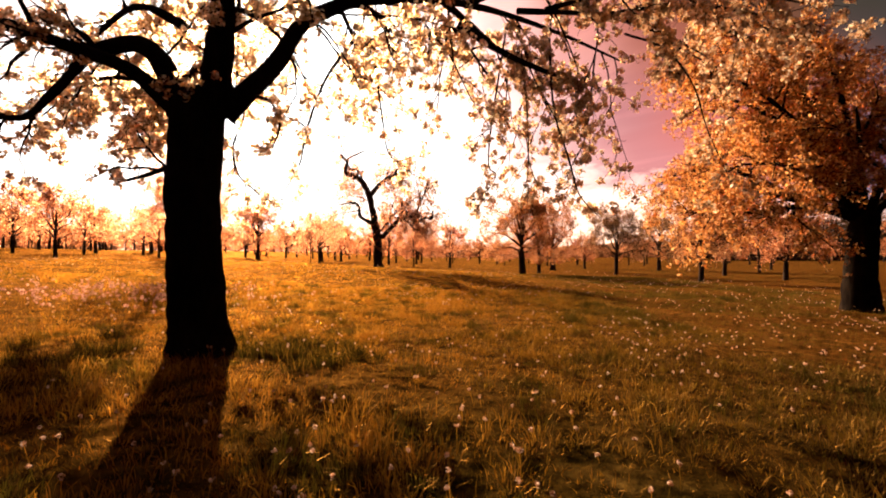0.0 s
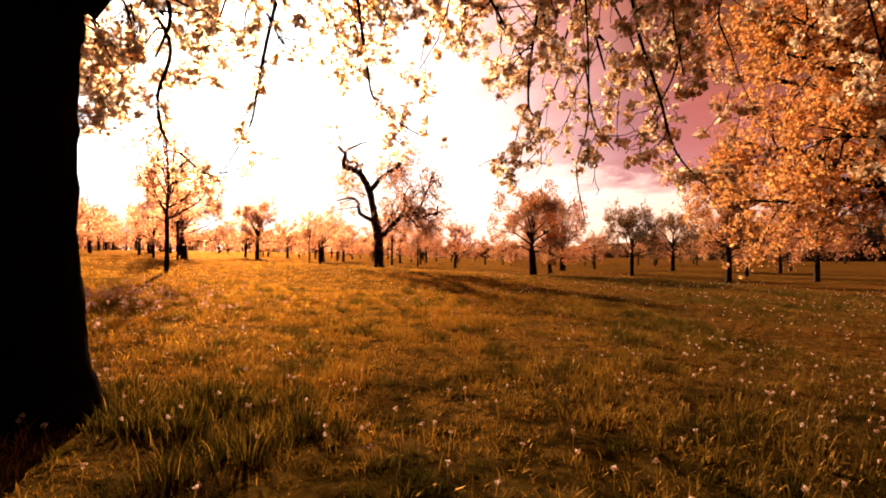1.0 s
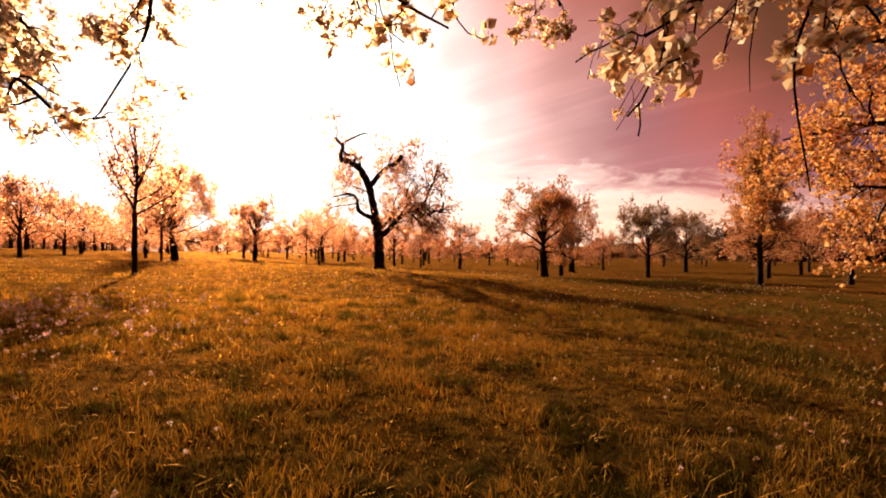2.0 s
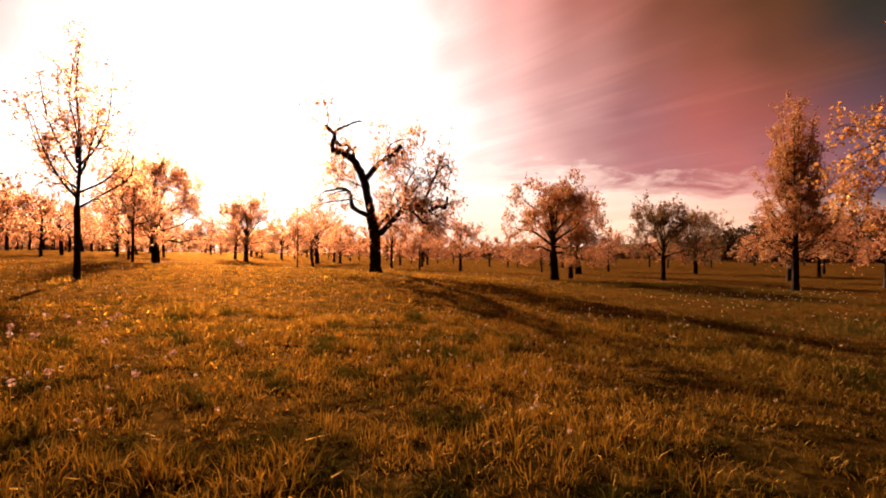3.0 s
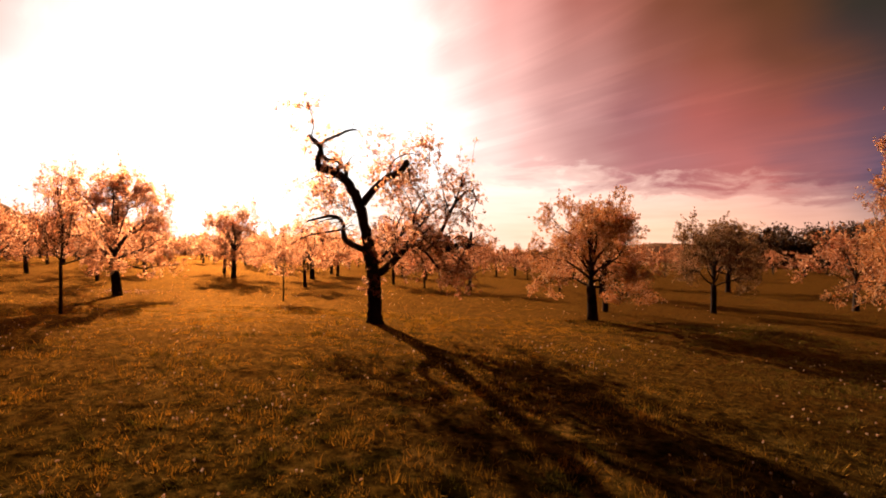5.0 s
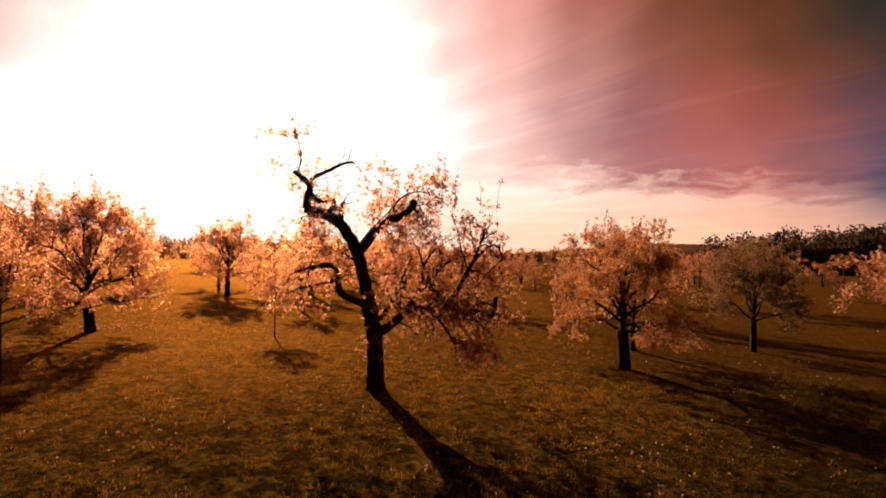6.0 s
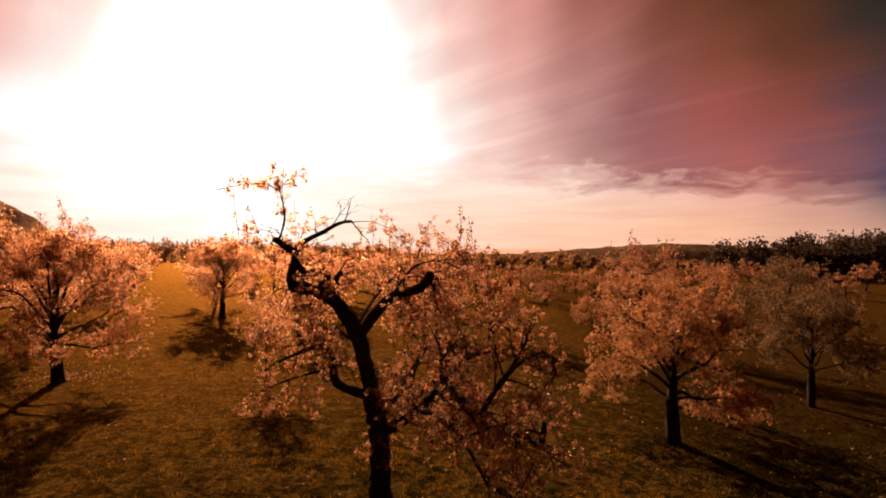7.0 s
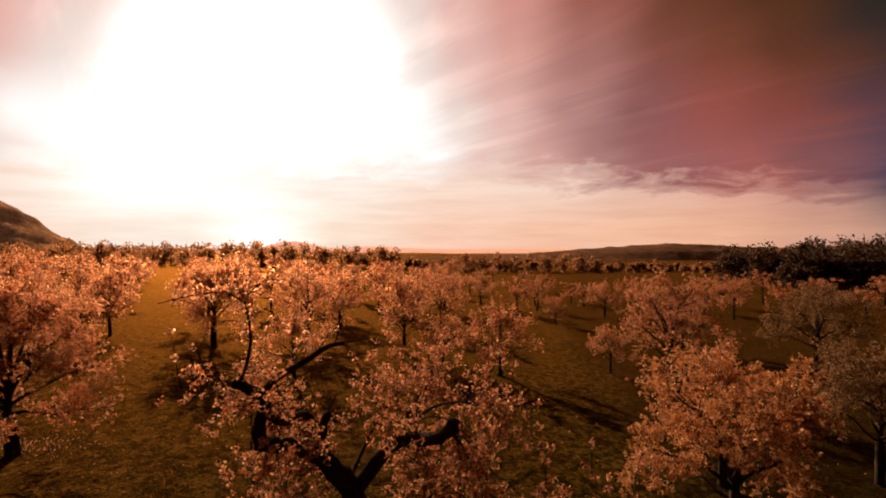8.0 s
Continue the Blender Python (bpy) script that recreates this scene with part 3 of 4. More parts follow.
# the old cherry that the camera passes under first
def old_cherry():
    rng = random.Random(11)
    root = tree_root("cherry_tree", -2.28, 4.5, "old black-barked cherry tree with golden pom-pom blossom", ORCHARD)
    T0 = Vector((-2.32, 4.5, root.location.z))
    L = lambda pts: [Vector(p) - T0 for p in pts]
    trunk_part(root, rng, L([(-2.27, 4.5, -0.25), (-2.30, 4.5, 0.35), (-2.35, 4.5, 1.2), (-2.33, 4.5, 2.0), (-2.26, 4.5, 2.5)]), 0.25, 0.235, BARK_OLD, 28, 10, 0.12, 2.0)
    buds = []
    hang = spec_of(1.0, 0.5, 0.22, 3.4, 3.6, 3.6, lift=-0.10, pull=-0.16, buds=(1.5, 4.5, 6.5), fuzz=0.035, r=(0.016, 0.008, 0.005), wob=0.25, start=0.2, floor=1.7)
    long_hang = spec_of(1.8, 0.6, 0.22, 2.8, 3.0, 3.3, lift=-0.25, pull=-0.22, buds=(2.2, 5.5, 8), fuzz=0.03, r=(0.014, 0.007, 0.004), wob=0.24, start=0.2, floor=1.45)
    twiggy = spec_of(0.5, 0.25, 0.12, 4.5, 3.5, 2.0, lift=-0.1, pull=-0.1, buds=(3, 6, 8), fuzz=0.03, r=(0.008, 0.004, 0.003), wob=0.3, start=0.15, floor=1.2)
    pompom = spec_of(0.5, 0.28, 0.14, 4.5, 4.0, 3.0, lift=-0.05, pull=-0.12, buds=(5, 9, 10), fuzz=0.03, r=(0.008, 0.005, 0.003), wob=0.3, start=0.1, floor=1.5)
    rise = spec_of(1.1, 0.55, 0.25, 3.0, 3.2, 3.2, lift=0.25, pull=0.0, buds=(2, 6, 8), fuzz=0.04, r=(0.03, 0.012, 0.006), start=0.25, floor=2.0)
    canopy = spec_of(0.7, 0.4, 0.2, 4.2, 4.0, 3.4, lift=0.02, pull=-0.10, buds=(5, 9, 10), fuzz=0.04, r=(0.012, 0.007, 0.004), start=0.1, floor=3.25)
    # limbs added to shade the near meadow, the high ones mostly out of view
    low_shade = spec_of(1.0, 0.5, 0.25, 4.0, 4.0, 4.0, lift=0.0, pull=-0.06, buds=(7, 14, 16), fuzz=0.05, r=(0.016, 0.008, 0.005), start=0.3, floor=2.5)
    shade = spec_of(1.5, 0.7, 0.3, 2.6, 3.0, 3.0, lift=0.05, pull=-0.06, buds=(8, 17, 21), fuzz=0.05, r=(0.02, 0.010, 0.005), start=0.35, floor=4.1)
    for line, r0, r1, spec in (
        ([(-2.45, 4.5, 2.3), (-2.60, 4.5, 2.72), (-2.85, 4.5, 2.97), (-3.35, 4.55, 2.94), (-3.8, 4.6, 3.05), (-4.9, 4.7, 3.5)], 0.13, 0.03, hang),
        ([(-2.50, 4.45, 2.35), (-2.9, 4.4, 2.69), (-3.51, 4.3, 2.91), (-4.3, 4.2, 3.15), (-5.4, 4.0, 3.7)], 0.09, 0.025, rise),
        ([(-3.25, 4.38, 2.80), (-3.62, 4.4, 2.44), (-3.9, 4.45, 2.25), (-4.3, 4.5, 2.25), (-4.9, 4.7, 2.1)], 0.05, 0.015, hang),
        ([(-2.45, 4.5, 1.84), (-2.79, 4.5, 1.71), (-3.12, 4.55, 1.64)], 0.035, 0.010, hang),
        ([(-2.16, 4.5, 2.3), (-2.10, 4.5, 2.9), (-2.07, 4.55, 3.5), (-2.1, 4.7, 4.6), (-2.3, 5.0, 6.2)], 0.17, 0.05, rise),
        ([(-2.05, 4.5, 2.3), (-1.57, 4.5, 2.78), (-1.24, 4.55, 3.27), (-0.6, 4.65, 3.52), (0.3, 4.9, 3.62), (1.3, 5.2, 3.5), (2.3, 5.5, 3.25)], 0.11, 0.010, long_hang),
        ([(0.1, 4.85, 3.6), (0.7, 5.6, 3.5), (1.4, 6.4, 3.3), (1.9, 7.2, 3.0)], 0.045, 0.010, long_hang),
        ([(-1.3, 4.55, 3.2), (-0.9, 5.3, 3.8), (-0.7, 6.3, 4.1), (-0.6, 7.4, 4.1)], 0.05, 0.012, hang),
        ([(-0.6, 4.65, 3.52), (0.2, 4.2, 3.9), (1.2, 3.9, 4.0), (2.4, 3.8, 3.7)], 0.045, 0.008, hang),
        ([(0.3, 4.9, 3.6), (1.5, 4.9, 4.1), (2.8, 5.2, 4.3), (4.0, 5.6, 4.0)], 0.045, 0.008, long_hang),
        ([(-2.2, 4.6, 2.4), (-2.5, 5.2, 3.1), (-3.0, 6.2, 3.6), (-3.4, 7.6, 3.8)], 0.09, 0.02, hang),
        ([(-2.7, 5.0, 3.4), (-3.6, 5.6, 3.9), (-4.6, 6.2, 3.7), (-5.4, 6.6, 3.2)], 0.06, 0.012, hang),
        ([(-2.5, 5.2, 3.1), (-3.6, 6.5, 3.3), (-4.9, 8.0, 3.4), (-5.9, 9.4, 3.1)], 0.06, 0.012, low_shade),
        ([(-3.6, 6.5, 3.3), (-5.2, 7.2, 3.6), (-6.9, 8.2, 3.3)], 0.05, 0.012, low_shade),
        ([(-4.9, 8.0, 3.4), (-5.6, 9.8, 3.9), (-6.2, 11.2, 3.7)], 0.04, 0.012, low_shade),
        ([(-2.1, 4.7, 4.5), (-3.4, 6.4, 5.0), (-5.2, 8.6, 4.9), (-7.2, 10.8, 4.4)], 0.08, 0.015, shade),
        ([(-2.1, 4.7, 4.6), (-2.8, 6.6, 5.3), (-3.7, 8.8, 5.1), (-4.6, 10.8, 4.5)], 0.08, 0.015, shade),
        ([(-2.15, 4.8, 4.9), (-1.9, 6.8, 5.5), (-1.6, 9.0, 5.2), (-1.4, 11.0, 4.6)], 0.08, 0.015, shade),
        ([(-2.15, 4.75, 4.7), (-1.0, 6.6, 5.3), (0.4, 8.6, 5.1), (1.6, 10.6, 4.5)], 0.08, 0.015, shade),
        ([(-2.3, 5.0, 3.3), (-2.6, 6.2, 4.2), (-2.4, 7.4, 4.3), (-2.2, 8.4, 3.8)], 0.06, 0.012, hang),
        ([(-1.9, 4.5, 2.5), (-1.6, 4.45, 2.42), (-1.5, 4.45, 2.2), (-1.55, 4.4, 1.95)], 0.020, 0.006, twiggy),
        ([(-2.75, 5.7, 3.35), (-2.63, 6.4, 2.95), (-2.86, 6.6, 2.47), (-2.79, 6.6, 2.06), (-2.57, 6.6, 1.84), (-2.39, 6.6, 1.69), (-2.16, 6.6, 1.70)], 0.021, 0.007, twiggy),
        ([(-0.93, 5.27, 3.38), (-1.4, 5.9, 3.15), (-1.79, 6.5, 2.70), (-1.86, 6.55, 2.4), (-1.95, 6.6, 2.14), (-2.20, 6.6, 1.72)], 0.022, 0.006, twiggy),
        ([(-0.75, 5.8, 3.3), (-0.65, 5.86, 2.55), (-0.58, 5.86, 2.2), (-0.36, 5.86, 2.0), (-0.15, 5.86, 1.88)], 0.014, 0.005, twiggy),
        ([(0.8, 5.1, 3.5), (0.64, 5.2, 2.4), (0.61, 5.2, 1.95), (0.69, 5.2, 1.84), (0.59, 5.2, 1.66), (0.41, 5.2, 1.54)], 0.012, 0.004, twiggy),
        ([(1.07, 5.36, 2.3), (1.15, 5.4, 1.9), (1.30, 5.4, 1.68)], 0.007, 0.004, twiggy),
        ([(1.9, 5.4, 3.3), (1.8, 5.4, 2.4), (1.62, 5.4, 1.98), (1.46, 5.4, 1.76)], 0.012, 0.004, twiggy),
        ([(1.3, 5.2, 3.4), (1.33, 5.1, 2.55), (1.5, 5.1, 2.0), (1.62, 5.1, 1.6), (1.87, 5.1, 1.33)], 0.016, 0.005, pompom),
        ([(0.25, 5.0, 3.45), (0.65, 5.1, 3.24), (1.1, 5.1, 3.03), (1.48, 5.1, 2.9), (1.85, 5.1, 2.80)], 0.055, 0.010, pompom),
        ([(2.3, 5.5, 3.6), (2.62, 5.2, 3.3), (2.90, 5.1, 2.86), (3.08, 5.1, 2.32), (3.36, 5.1, 1.72)], 0.016, 0.004, pompom),
        ([(1.9, 5.3, 3.9), (1.8, 5.1, 3.2), (1.55, 5.0, 2.6), (1.62, 5.0, 2.1)], 0.013, 0.004, pompom),
        ([(0.9, 5.1, 3.6), (1.12, 5.3, 3.05), (1.45, 5.4, 2.48), (1.60, 5.4, 1.98)], 0.013, 0.004, pompom),
        ([(0.9, 5.0, 3.6), (1.9, 5.3, 3.72), (2.8, 5.6, 3.66), (3.7, 6.0, 3.5)], 0.035, 0.008, canopy),
        ([(1.9, 5.3, 3.72), (2.9, 5.2, 3.80), (3.8, 5.1, 3.62), (4.4, 5.1, 3.45)], 0.028, 0.007, canopy),
        ([(1.2, 5.0, 3.62), (2.0, 4.7, 3.68), (2.9, 4.5, 3.58), (3.6, 4.4, 3.4)], 0.028, 0.007, canopy),
        ([(2.3, 5.4, 3.70), (3.0, 6.2, 3.95), (3.9, 6.8, 3.9), (4.6, 7.0, 3.7)], 0.026, 0.007, canopy),
    ):
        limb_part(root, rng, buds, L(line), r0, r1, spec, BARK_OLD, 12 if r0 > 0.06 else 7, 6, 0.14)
    # single bare whip that hangs lowest
    w = Wood()
    whip = smooth_line(L([(1.0, 5.3, 3.3), (1.08, 5.35, 2.6), (1.10, 5.4, 1.9), (1.02, 5.42, 1.55), (1.10, 5.45, 1.12)]), 5)
    w.tube(whip, radii_for(len(whip), 0.010, 0.003), 5)
    part("twig", w.mesh("twig", BARK_OLD), root)
    buds.extend(p + Vector((rng.gauss(0, .03), rng.gauss(0, .03), 0)) for p in whip[3:16:3])
    buds.extend(Vector((rng.uniform(-0.28, 0.34), -0.27 + rng.uniform(-.05, .03), 2.5 + rng.uniform(-.08, .14))) for _ in range(9))
    crown("blossom", buds, 21, 16, 0.054, 0.026, PETAL_GOLD, root, "golden double blossom in hanging pom-poms")


# the broad tree on the other side, with its skirt of orange blossom
def broad_cherry():
    rng = random.Random(12)
    root = tree_root("cherry_tree", 10.0, 10.4, "broad cherry tree heavy with orange blossom to the ground", ORCHARD)
    trunk_part(root, rng, [(0, 0, -0.2), (-0.05, 0, 0.8), (0.0, 0, 1.8), (0.1, 0.0, 2.4)], 0.34, 0.26, BARK_OLD, 22, 8, 0.12, 1.5)
    buds = []
    spec = spec_of(1.6, 0.8, 0.36, 3.0, 3.3, 3.0, lift=-0.02, pull=-0.07, buds=(8, 20, 26), fuzz=0.10, r=(0.03, 0.012, 0.006), start=0.2, floor=1.1)
    for a, up_, long_, r0 in ((178, 0.05, 4.2, 0.11), (200, 0.25, 4.4, 0.12), (158, 0.3, 4.5, 0.12), (225, 0.45, 4.4, 0.10), (135, 0.25, 4.6, 0.11), (185, 0.75, 5.0, 0.13), (150, 0.95, 4.8, 0.12),
                              (215, 1.1, 4.8, 0.12), (250, 0.6, 4.0, 0.10), (105, 0.5, 4.4, 0.11), (175, 1.6, 5.0, 0.12), (60, 0.5, 4.0, 0.1), (10, 0.5, 4.0, 0.1), (300, 0.6, 4.0, 0.1), (90, 1.8, 4.6, 0.11), (180, 0.9, 5.5, 0.12), (196, 0.7, 5.5, 0.11), (182, 1.3, 5.8, 0.12)):
        c, s = math.cos(radians(a)), math.sin(radians(a))
        n = math.hypot(1, up_)
        k = long_ / n
        line = [Vector((0.05, 0, 2.1 + 0.15 * rng.random())), Vector((c * k * 0.3, s * k * 0.3, 2.3 + k * up_ * 0.42 + rng.uniform(-.1, .2))),
                Vector((c * k * 0.65, s * k * 0.65, 2.3 + k * up_ * 0.8 + rng.uniform(-.2, .2))), Vector((c * k, s * k, 2.15 + k * up_ * 0.95))]
        limb_part(root, rng, buds, line, r0, 0.015, spec, BARK_OLD, 8, 5, 0.12)
    crown("blossom", buds, 22, 7, 0.095, 0.034, PETAL_ORANGE, root, "dense orange blossom", every=2)


# the gnarled tree that the camera climbs over
def gnarled_tree():
    rng = random.Random(13)
    root = tree_root("gnarled_fruit_tree", -3.17, 27.2, "old gnarled fruit tree with sparse pink blossom and crooked bare limbs", ORCHARD)
    trunk_part(root, rng, [(0.06, 0, -0.2), (0.02, 0, 0.5), (0.0, 0, 1.2), (-0.06, 0, 2.0), (-0.20, -0.02, 2.7)], 0.26, 0.22, BARK, 20, 10, 0.24, 1.5)
    buds, stems = [], {}
    thin = spec_of(1.35, 0.7, 0.34, 4.4, 3.8, 3.4, lift=-0.12, pull=-0.04, buds=(9, 16, 20), fuzz=0.07, r=(0.014, 0.008, 0.005), start=0.12)
    bare = spec_of(1.25, 0.65, 0.32, 3.6, 3.6, 3.4, lift=-0.15, pull=-0.06, buds=(9, 16, 20), fuzz=0.07, r=(0.014, 0.008, 0.005), start=0.25)
    weep = spec_of(1.7, 0.85, 0.42, 2.8, 3.0, 3.2, lift=0.12, pull=-0.11, buds=(9, 15, 18), fuzz=0.075, r=(0.028, 0.012, 0.006), start=0.12, floor=1.0)
    airy = spec_of(1.1, 0.6, 0.30, 3.0, 3.2, 3.2, lift=0.1, pull=-0.05, buds=(8, 15, 18), fuzz=0.07, r=(0.018, 0.010, 0.005), start=0.2, floor=1.3)
    droop = spec_of(1.0, 0.6, 0.34, 3.8, 3.4, 3.4, lift=-0.1, pull=-0.12, buds=(10, 17, 20), fuzz=0.07, r=(0.018, 0.010, 0.005), start=0.25, floor=1.7)
    twig = spec_of(0.28, 0.16, 0.1, 6.0, 5.0, 3.0, lift=0.2, pull=0.0, buds=(26, 38, 38), fuzz=0.03, r=(0.008, 0.005, 0.004), start=0.1, levels=2)
    dense = spec_of(1.6, 0.8, 0.38, 2.8, 3.0, 3.2, lift=0.22, pull=-0.03, buds=(8, 15, 18), fuzz=0.08, r=(0.028, 0.012, 0.006), start=0.2, floor=1.2)
    for line, r0, r1, spec in (
        # leaning stem up to its elbow
        ([(-0.16, 0.0, 2.5), (-0.24, -0.15, 3.1), (-0.34, -0.45, 3.8), (-0.42, -0.62, 4.22), (-0.62, -0.95, 4.7), (-0.86, -1.15, 5.06), (-1.22, -1.32, 5.28), (-1.60, -1.50, 5.36)], 0.21, 0.13, bare),
        # crook that climbs from the elbow to a broken stub
        ([(-1.58, -1.48, 5.30), (-1.63, -1.48, 5.60), (-1.55, -1.42, 5.97), (-1.64, -1.55, 6.14), (-1.88, -1.75, 6.34)], 0.105, 0.065, thin),
        # arch that leaves the crook
        ([(-1.57, -1.43, 5.95), (-1.50, -1.35, 6.22), (-1.05, -1.15, 6.50), (-0.72, -1.0, 6.70), (-0.48, -0.95, 6.74)], 0.070, 0.034, bare),
        # short zigzag between crook and stem
        ([(-1.52, -1.44, 5.80), (-1.34, -1.30, 5.62), (-1.02, -1.12, 5.66), (-0.98, -1.12, 5.48), (-1.12, -1.24, 5.30)], 0.066, 0.080, twig),
        # stump above the stem
        ([(-0.80, -1.05, 4.92), (-0.82, -1.0, 5.22), (-0.80, -0.96, 5.50), (-0.72, -0.9, 5.62)], 0.10, 0.05, airy),
        # whip over the stub
        ([(-1.82, -1.72, 6.28), (-1.78, -1.55, 6.55), (-1.86, -1.2, 6.90), (-2.03, -1.0, 7.38), (-2.15, -0.85, 7.75)], 0.030, 0.010, twig),
        ([(-2.03, -1.0, 7.38), (-2.35, -1.0, 7.55), (-2.8, -1.1, 7.52), (-3.3, -1.2, 7.40)], 0.015, 0.006, twig),
        ([(-2.06, -0.98, 7.45), (-1.8, -0.9, 7.72), (-1.45, -0.85, 7.75)], 0.013, 0.005, twig),
        # right arm with its broken tip
        ([(-0.40, -0.58, 4.15), (-0.05, -0.55, 4.62), (0.32, -0.55, 5.02), (0.62, -0.80, 5.16), (0.95, -1.05, 5.26), (1.16, -1.22, 5.42), (1.26, -1.26, 5.62)], 0.13, 0.095, bare),
        ([(0.70, -0.85, 5.18), (0.66, -0.95, 5.48), (0.95, -1.1, 5.78), (1.45, -1.2, 5.88), (2.0, -1.3, 5.66)], 0.034, 0.01, thin),
        ([(1.2, -1.24, 5.45), (1.42, -1.3, 5.2), (1.55, -1.35, 4.85)], 0.030, 0.008, airy),
        ([(-0.5, -0.4, 4.3), (-0.2, 0.5, 4.9), (0.3, 1.0, 5.5), (0.6, 1.2, 5.9)], 0.045, 0.010, thin),
        ([(-0.86, -1.1, 5.08), (-1.5, -0.5, 5.2), (-2.1, 0.0, 5.3), (-2.6, 0.2, 5.1)], 0.032, 0.008, thin),
        ([(-0.36, -0.45, 3.85), (-1.0, 0.1, 4.2), (-1.7, 0.4, 4.4), (-2.3, 0.5, 4.2)], 0.032, 0.008, airy),
        ([(0.32, -0.55, 5.0), (0.55, 0.1, 5.4), (0.9, 0.5, 5.8)], 0.035, 0.010, thin),
        # left limb that bends up and droops
        ([(-0.16, 0.0, 2.60), (-0.55, -0.15, 2.78), (-0.95, -0.30, 3.00), (-1.05, -0.22, 3.35), (-1.08, -0.15, 3.62), (-1.34, -0.2, 3.86), (-1.70, -0.55, 3.80), (-2.10, -0.9, 3.66)], 0.13, 0.035, droop),
        ([(-1.04, -0.22, 3.4), (-1.5, -0.5, 3.3), (-2.0, -0.8, 3.20), (-2.5, -0.9, 3.0)], 0.045, 0.012, droop),
        ([(-1.3, -0.2, 3.8), (-1.9, 0.0, 3.7), (-2.6, 0.1, 3.3)], 0.04, 0.012, droop),
        # right limb: up to a knee, down, and up again at the end, leaning out over the meadow
        ([(0.05, 0, 1.8), (0.40, -0.2, 1.98), (0.80, -0.5, 2.37), (1.28, -0.8, 2.85), (1.50, -1.2, 3.22), (1.82, -1.6, 3.12), (2.37, -2.2, 2.68), (2.90, -2.8, 2.84), (3.17, -3.1, 2.74), (3.24, -3.2, 3.18)], 0.15, 0.045, weep),
        ([(0.75, -0.45, 2.35), (1.2, -1.3, 2.7), (1.6, -2.1, 2.8), (2.0, -2.8, 2.5), (2.3, -3.3, 2.1)], 0.09, 0.02, weep),
        ([(1.3, -0.85, 2.85), (2.0, -1.3, 2.9), (2.7, -1.9, 2.6), (3.3, -2.4, 2.1)], 0.065, 0.015, weep),
        ([(0.70, -0.3, 2.3), (1.2, 0.3, 2.8), (1.8, 0.5, 2.8), (2.5, 0.6, 2.4)], 0.06, 0.015, weep),
        ([(1.35, -0.9, 2.95), (1.7, -1.1, 3.5), (2.1, -1.5, 3.9), (2.5, -1.9, 4.1)], 0.075, 0.02, dense),
        ([(2.2, -2.0, 2.8), (2.48, -2.4, 3.45), (2.80, -2.9, 4.06), (3.2, -3.3, 4.4), (3.4, -3.5, 4.05)], 0.07, 0.022, dense),
        ([(2.6, -2.6, 3.7), (2.9, -3.0, 4.4), (3.0, -3.3, 4.9)], 0.04, 0.012, airy),
        ([(1.50, -1.2, 3.25), (1.5, -1.4, 3.8), (1.8, -1.8, 4.3)], 0.05, 0.015, dense),
        ([(0.85, -0.5, 2.4), (0.8, -0.8, 3.1), (1.0, -1.1, 3.7), (1.2, -1.3, 4.1)], 0.05, 0.014, dense),
        ([(0.15, 0.1, 2.2), (0.7, 0.9, 3.0), (1.2, 1.8, 3.6), (1.6, 2.6, 3.9)], 0.08, 0.02, dense),
    ):
        limb = limb_part(root, rng, buds, line, r0, r1, spec, BARK, 11 if r0 > 0.08 else 7, 3, 0.34)
        if r0 > 0.06 and line[0][0] < 0.0:
            stems[limb.name] = smooth_line(line, 4)
    # the old wood stands clear: no blossom sits on top of the thick limbs
    thick = [p for path in stems.values() for p in path]
    buds = [b for b in buds if not any((b.x - p.x) ** 2 + (b.y - p.y) ** 2 < 0.11 and -0.12 < b.z - p.z < 1.1 for p in thick)]
    shoots_part(root, rng, buds, 64, 0.65, BARK, 0.25, 14, 0.03)
    # sprigs that break from the trunk itself
    sprig = spec_of(0.22, 0.12, 0.08, 9.0, 6.0, 3.0, lift=0.1, pull=0.0, buds=(16, 20, 20), fuzz=0.05, r=(0.006, 0.004, 0.003), start=0.05, floor=0.5, levels=1)
    w = Wood()
    core = [Vector((0.0, -0.05, 0.7 + 0.2 * i)) for i in range(11)]
    sprout(w, buds, rng, core, [0.25] * 11, [dict(sprig[0], len=0.45, segs=4, per_m=60, buds=26)], 0)
    part("trunk_sprigs", w.mesh("trunk_sprigs", BARK), root)
    crown("blossom", buds, 23, 13, 0.070, 0.025, PETAL_PINK, root, "sparse pale pink blossom in clusters", every=3)


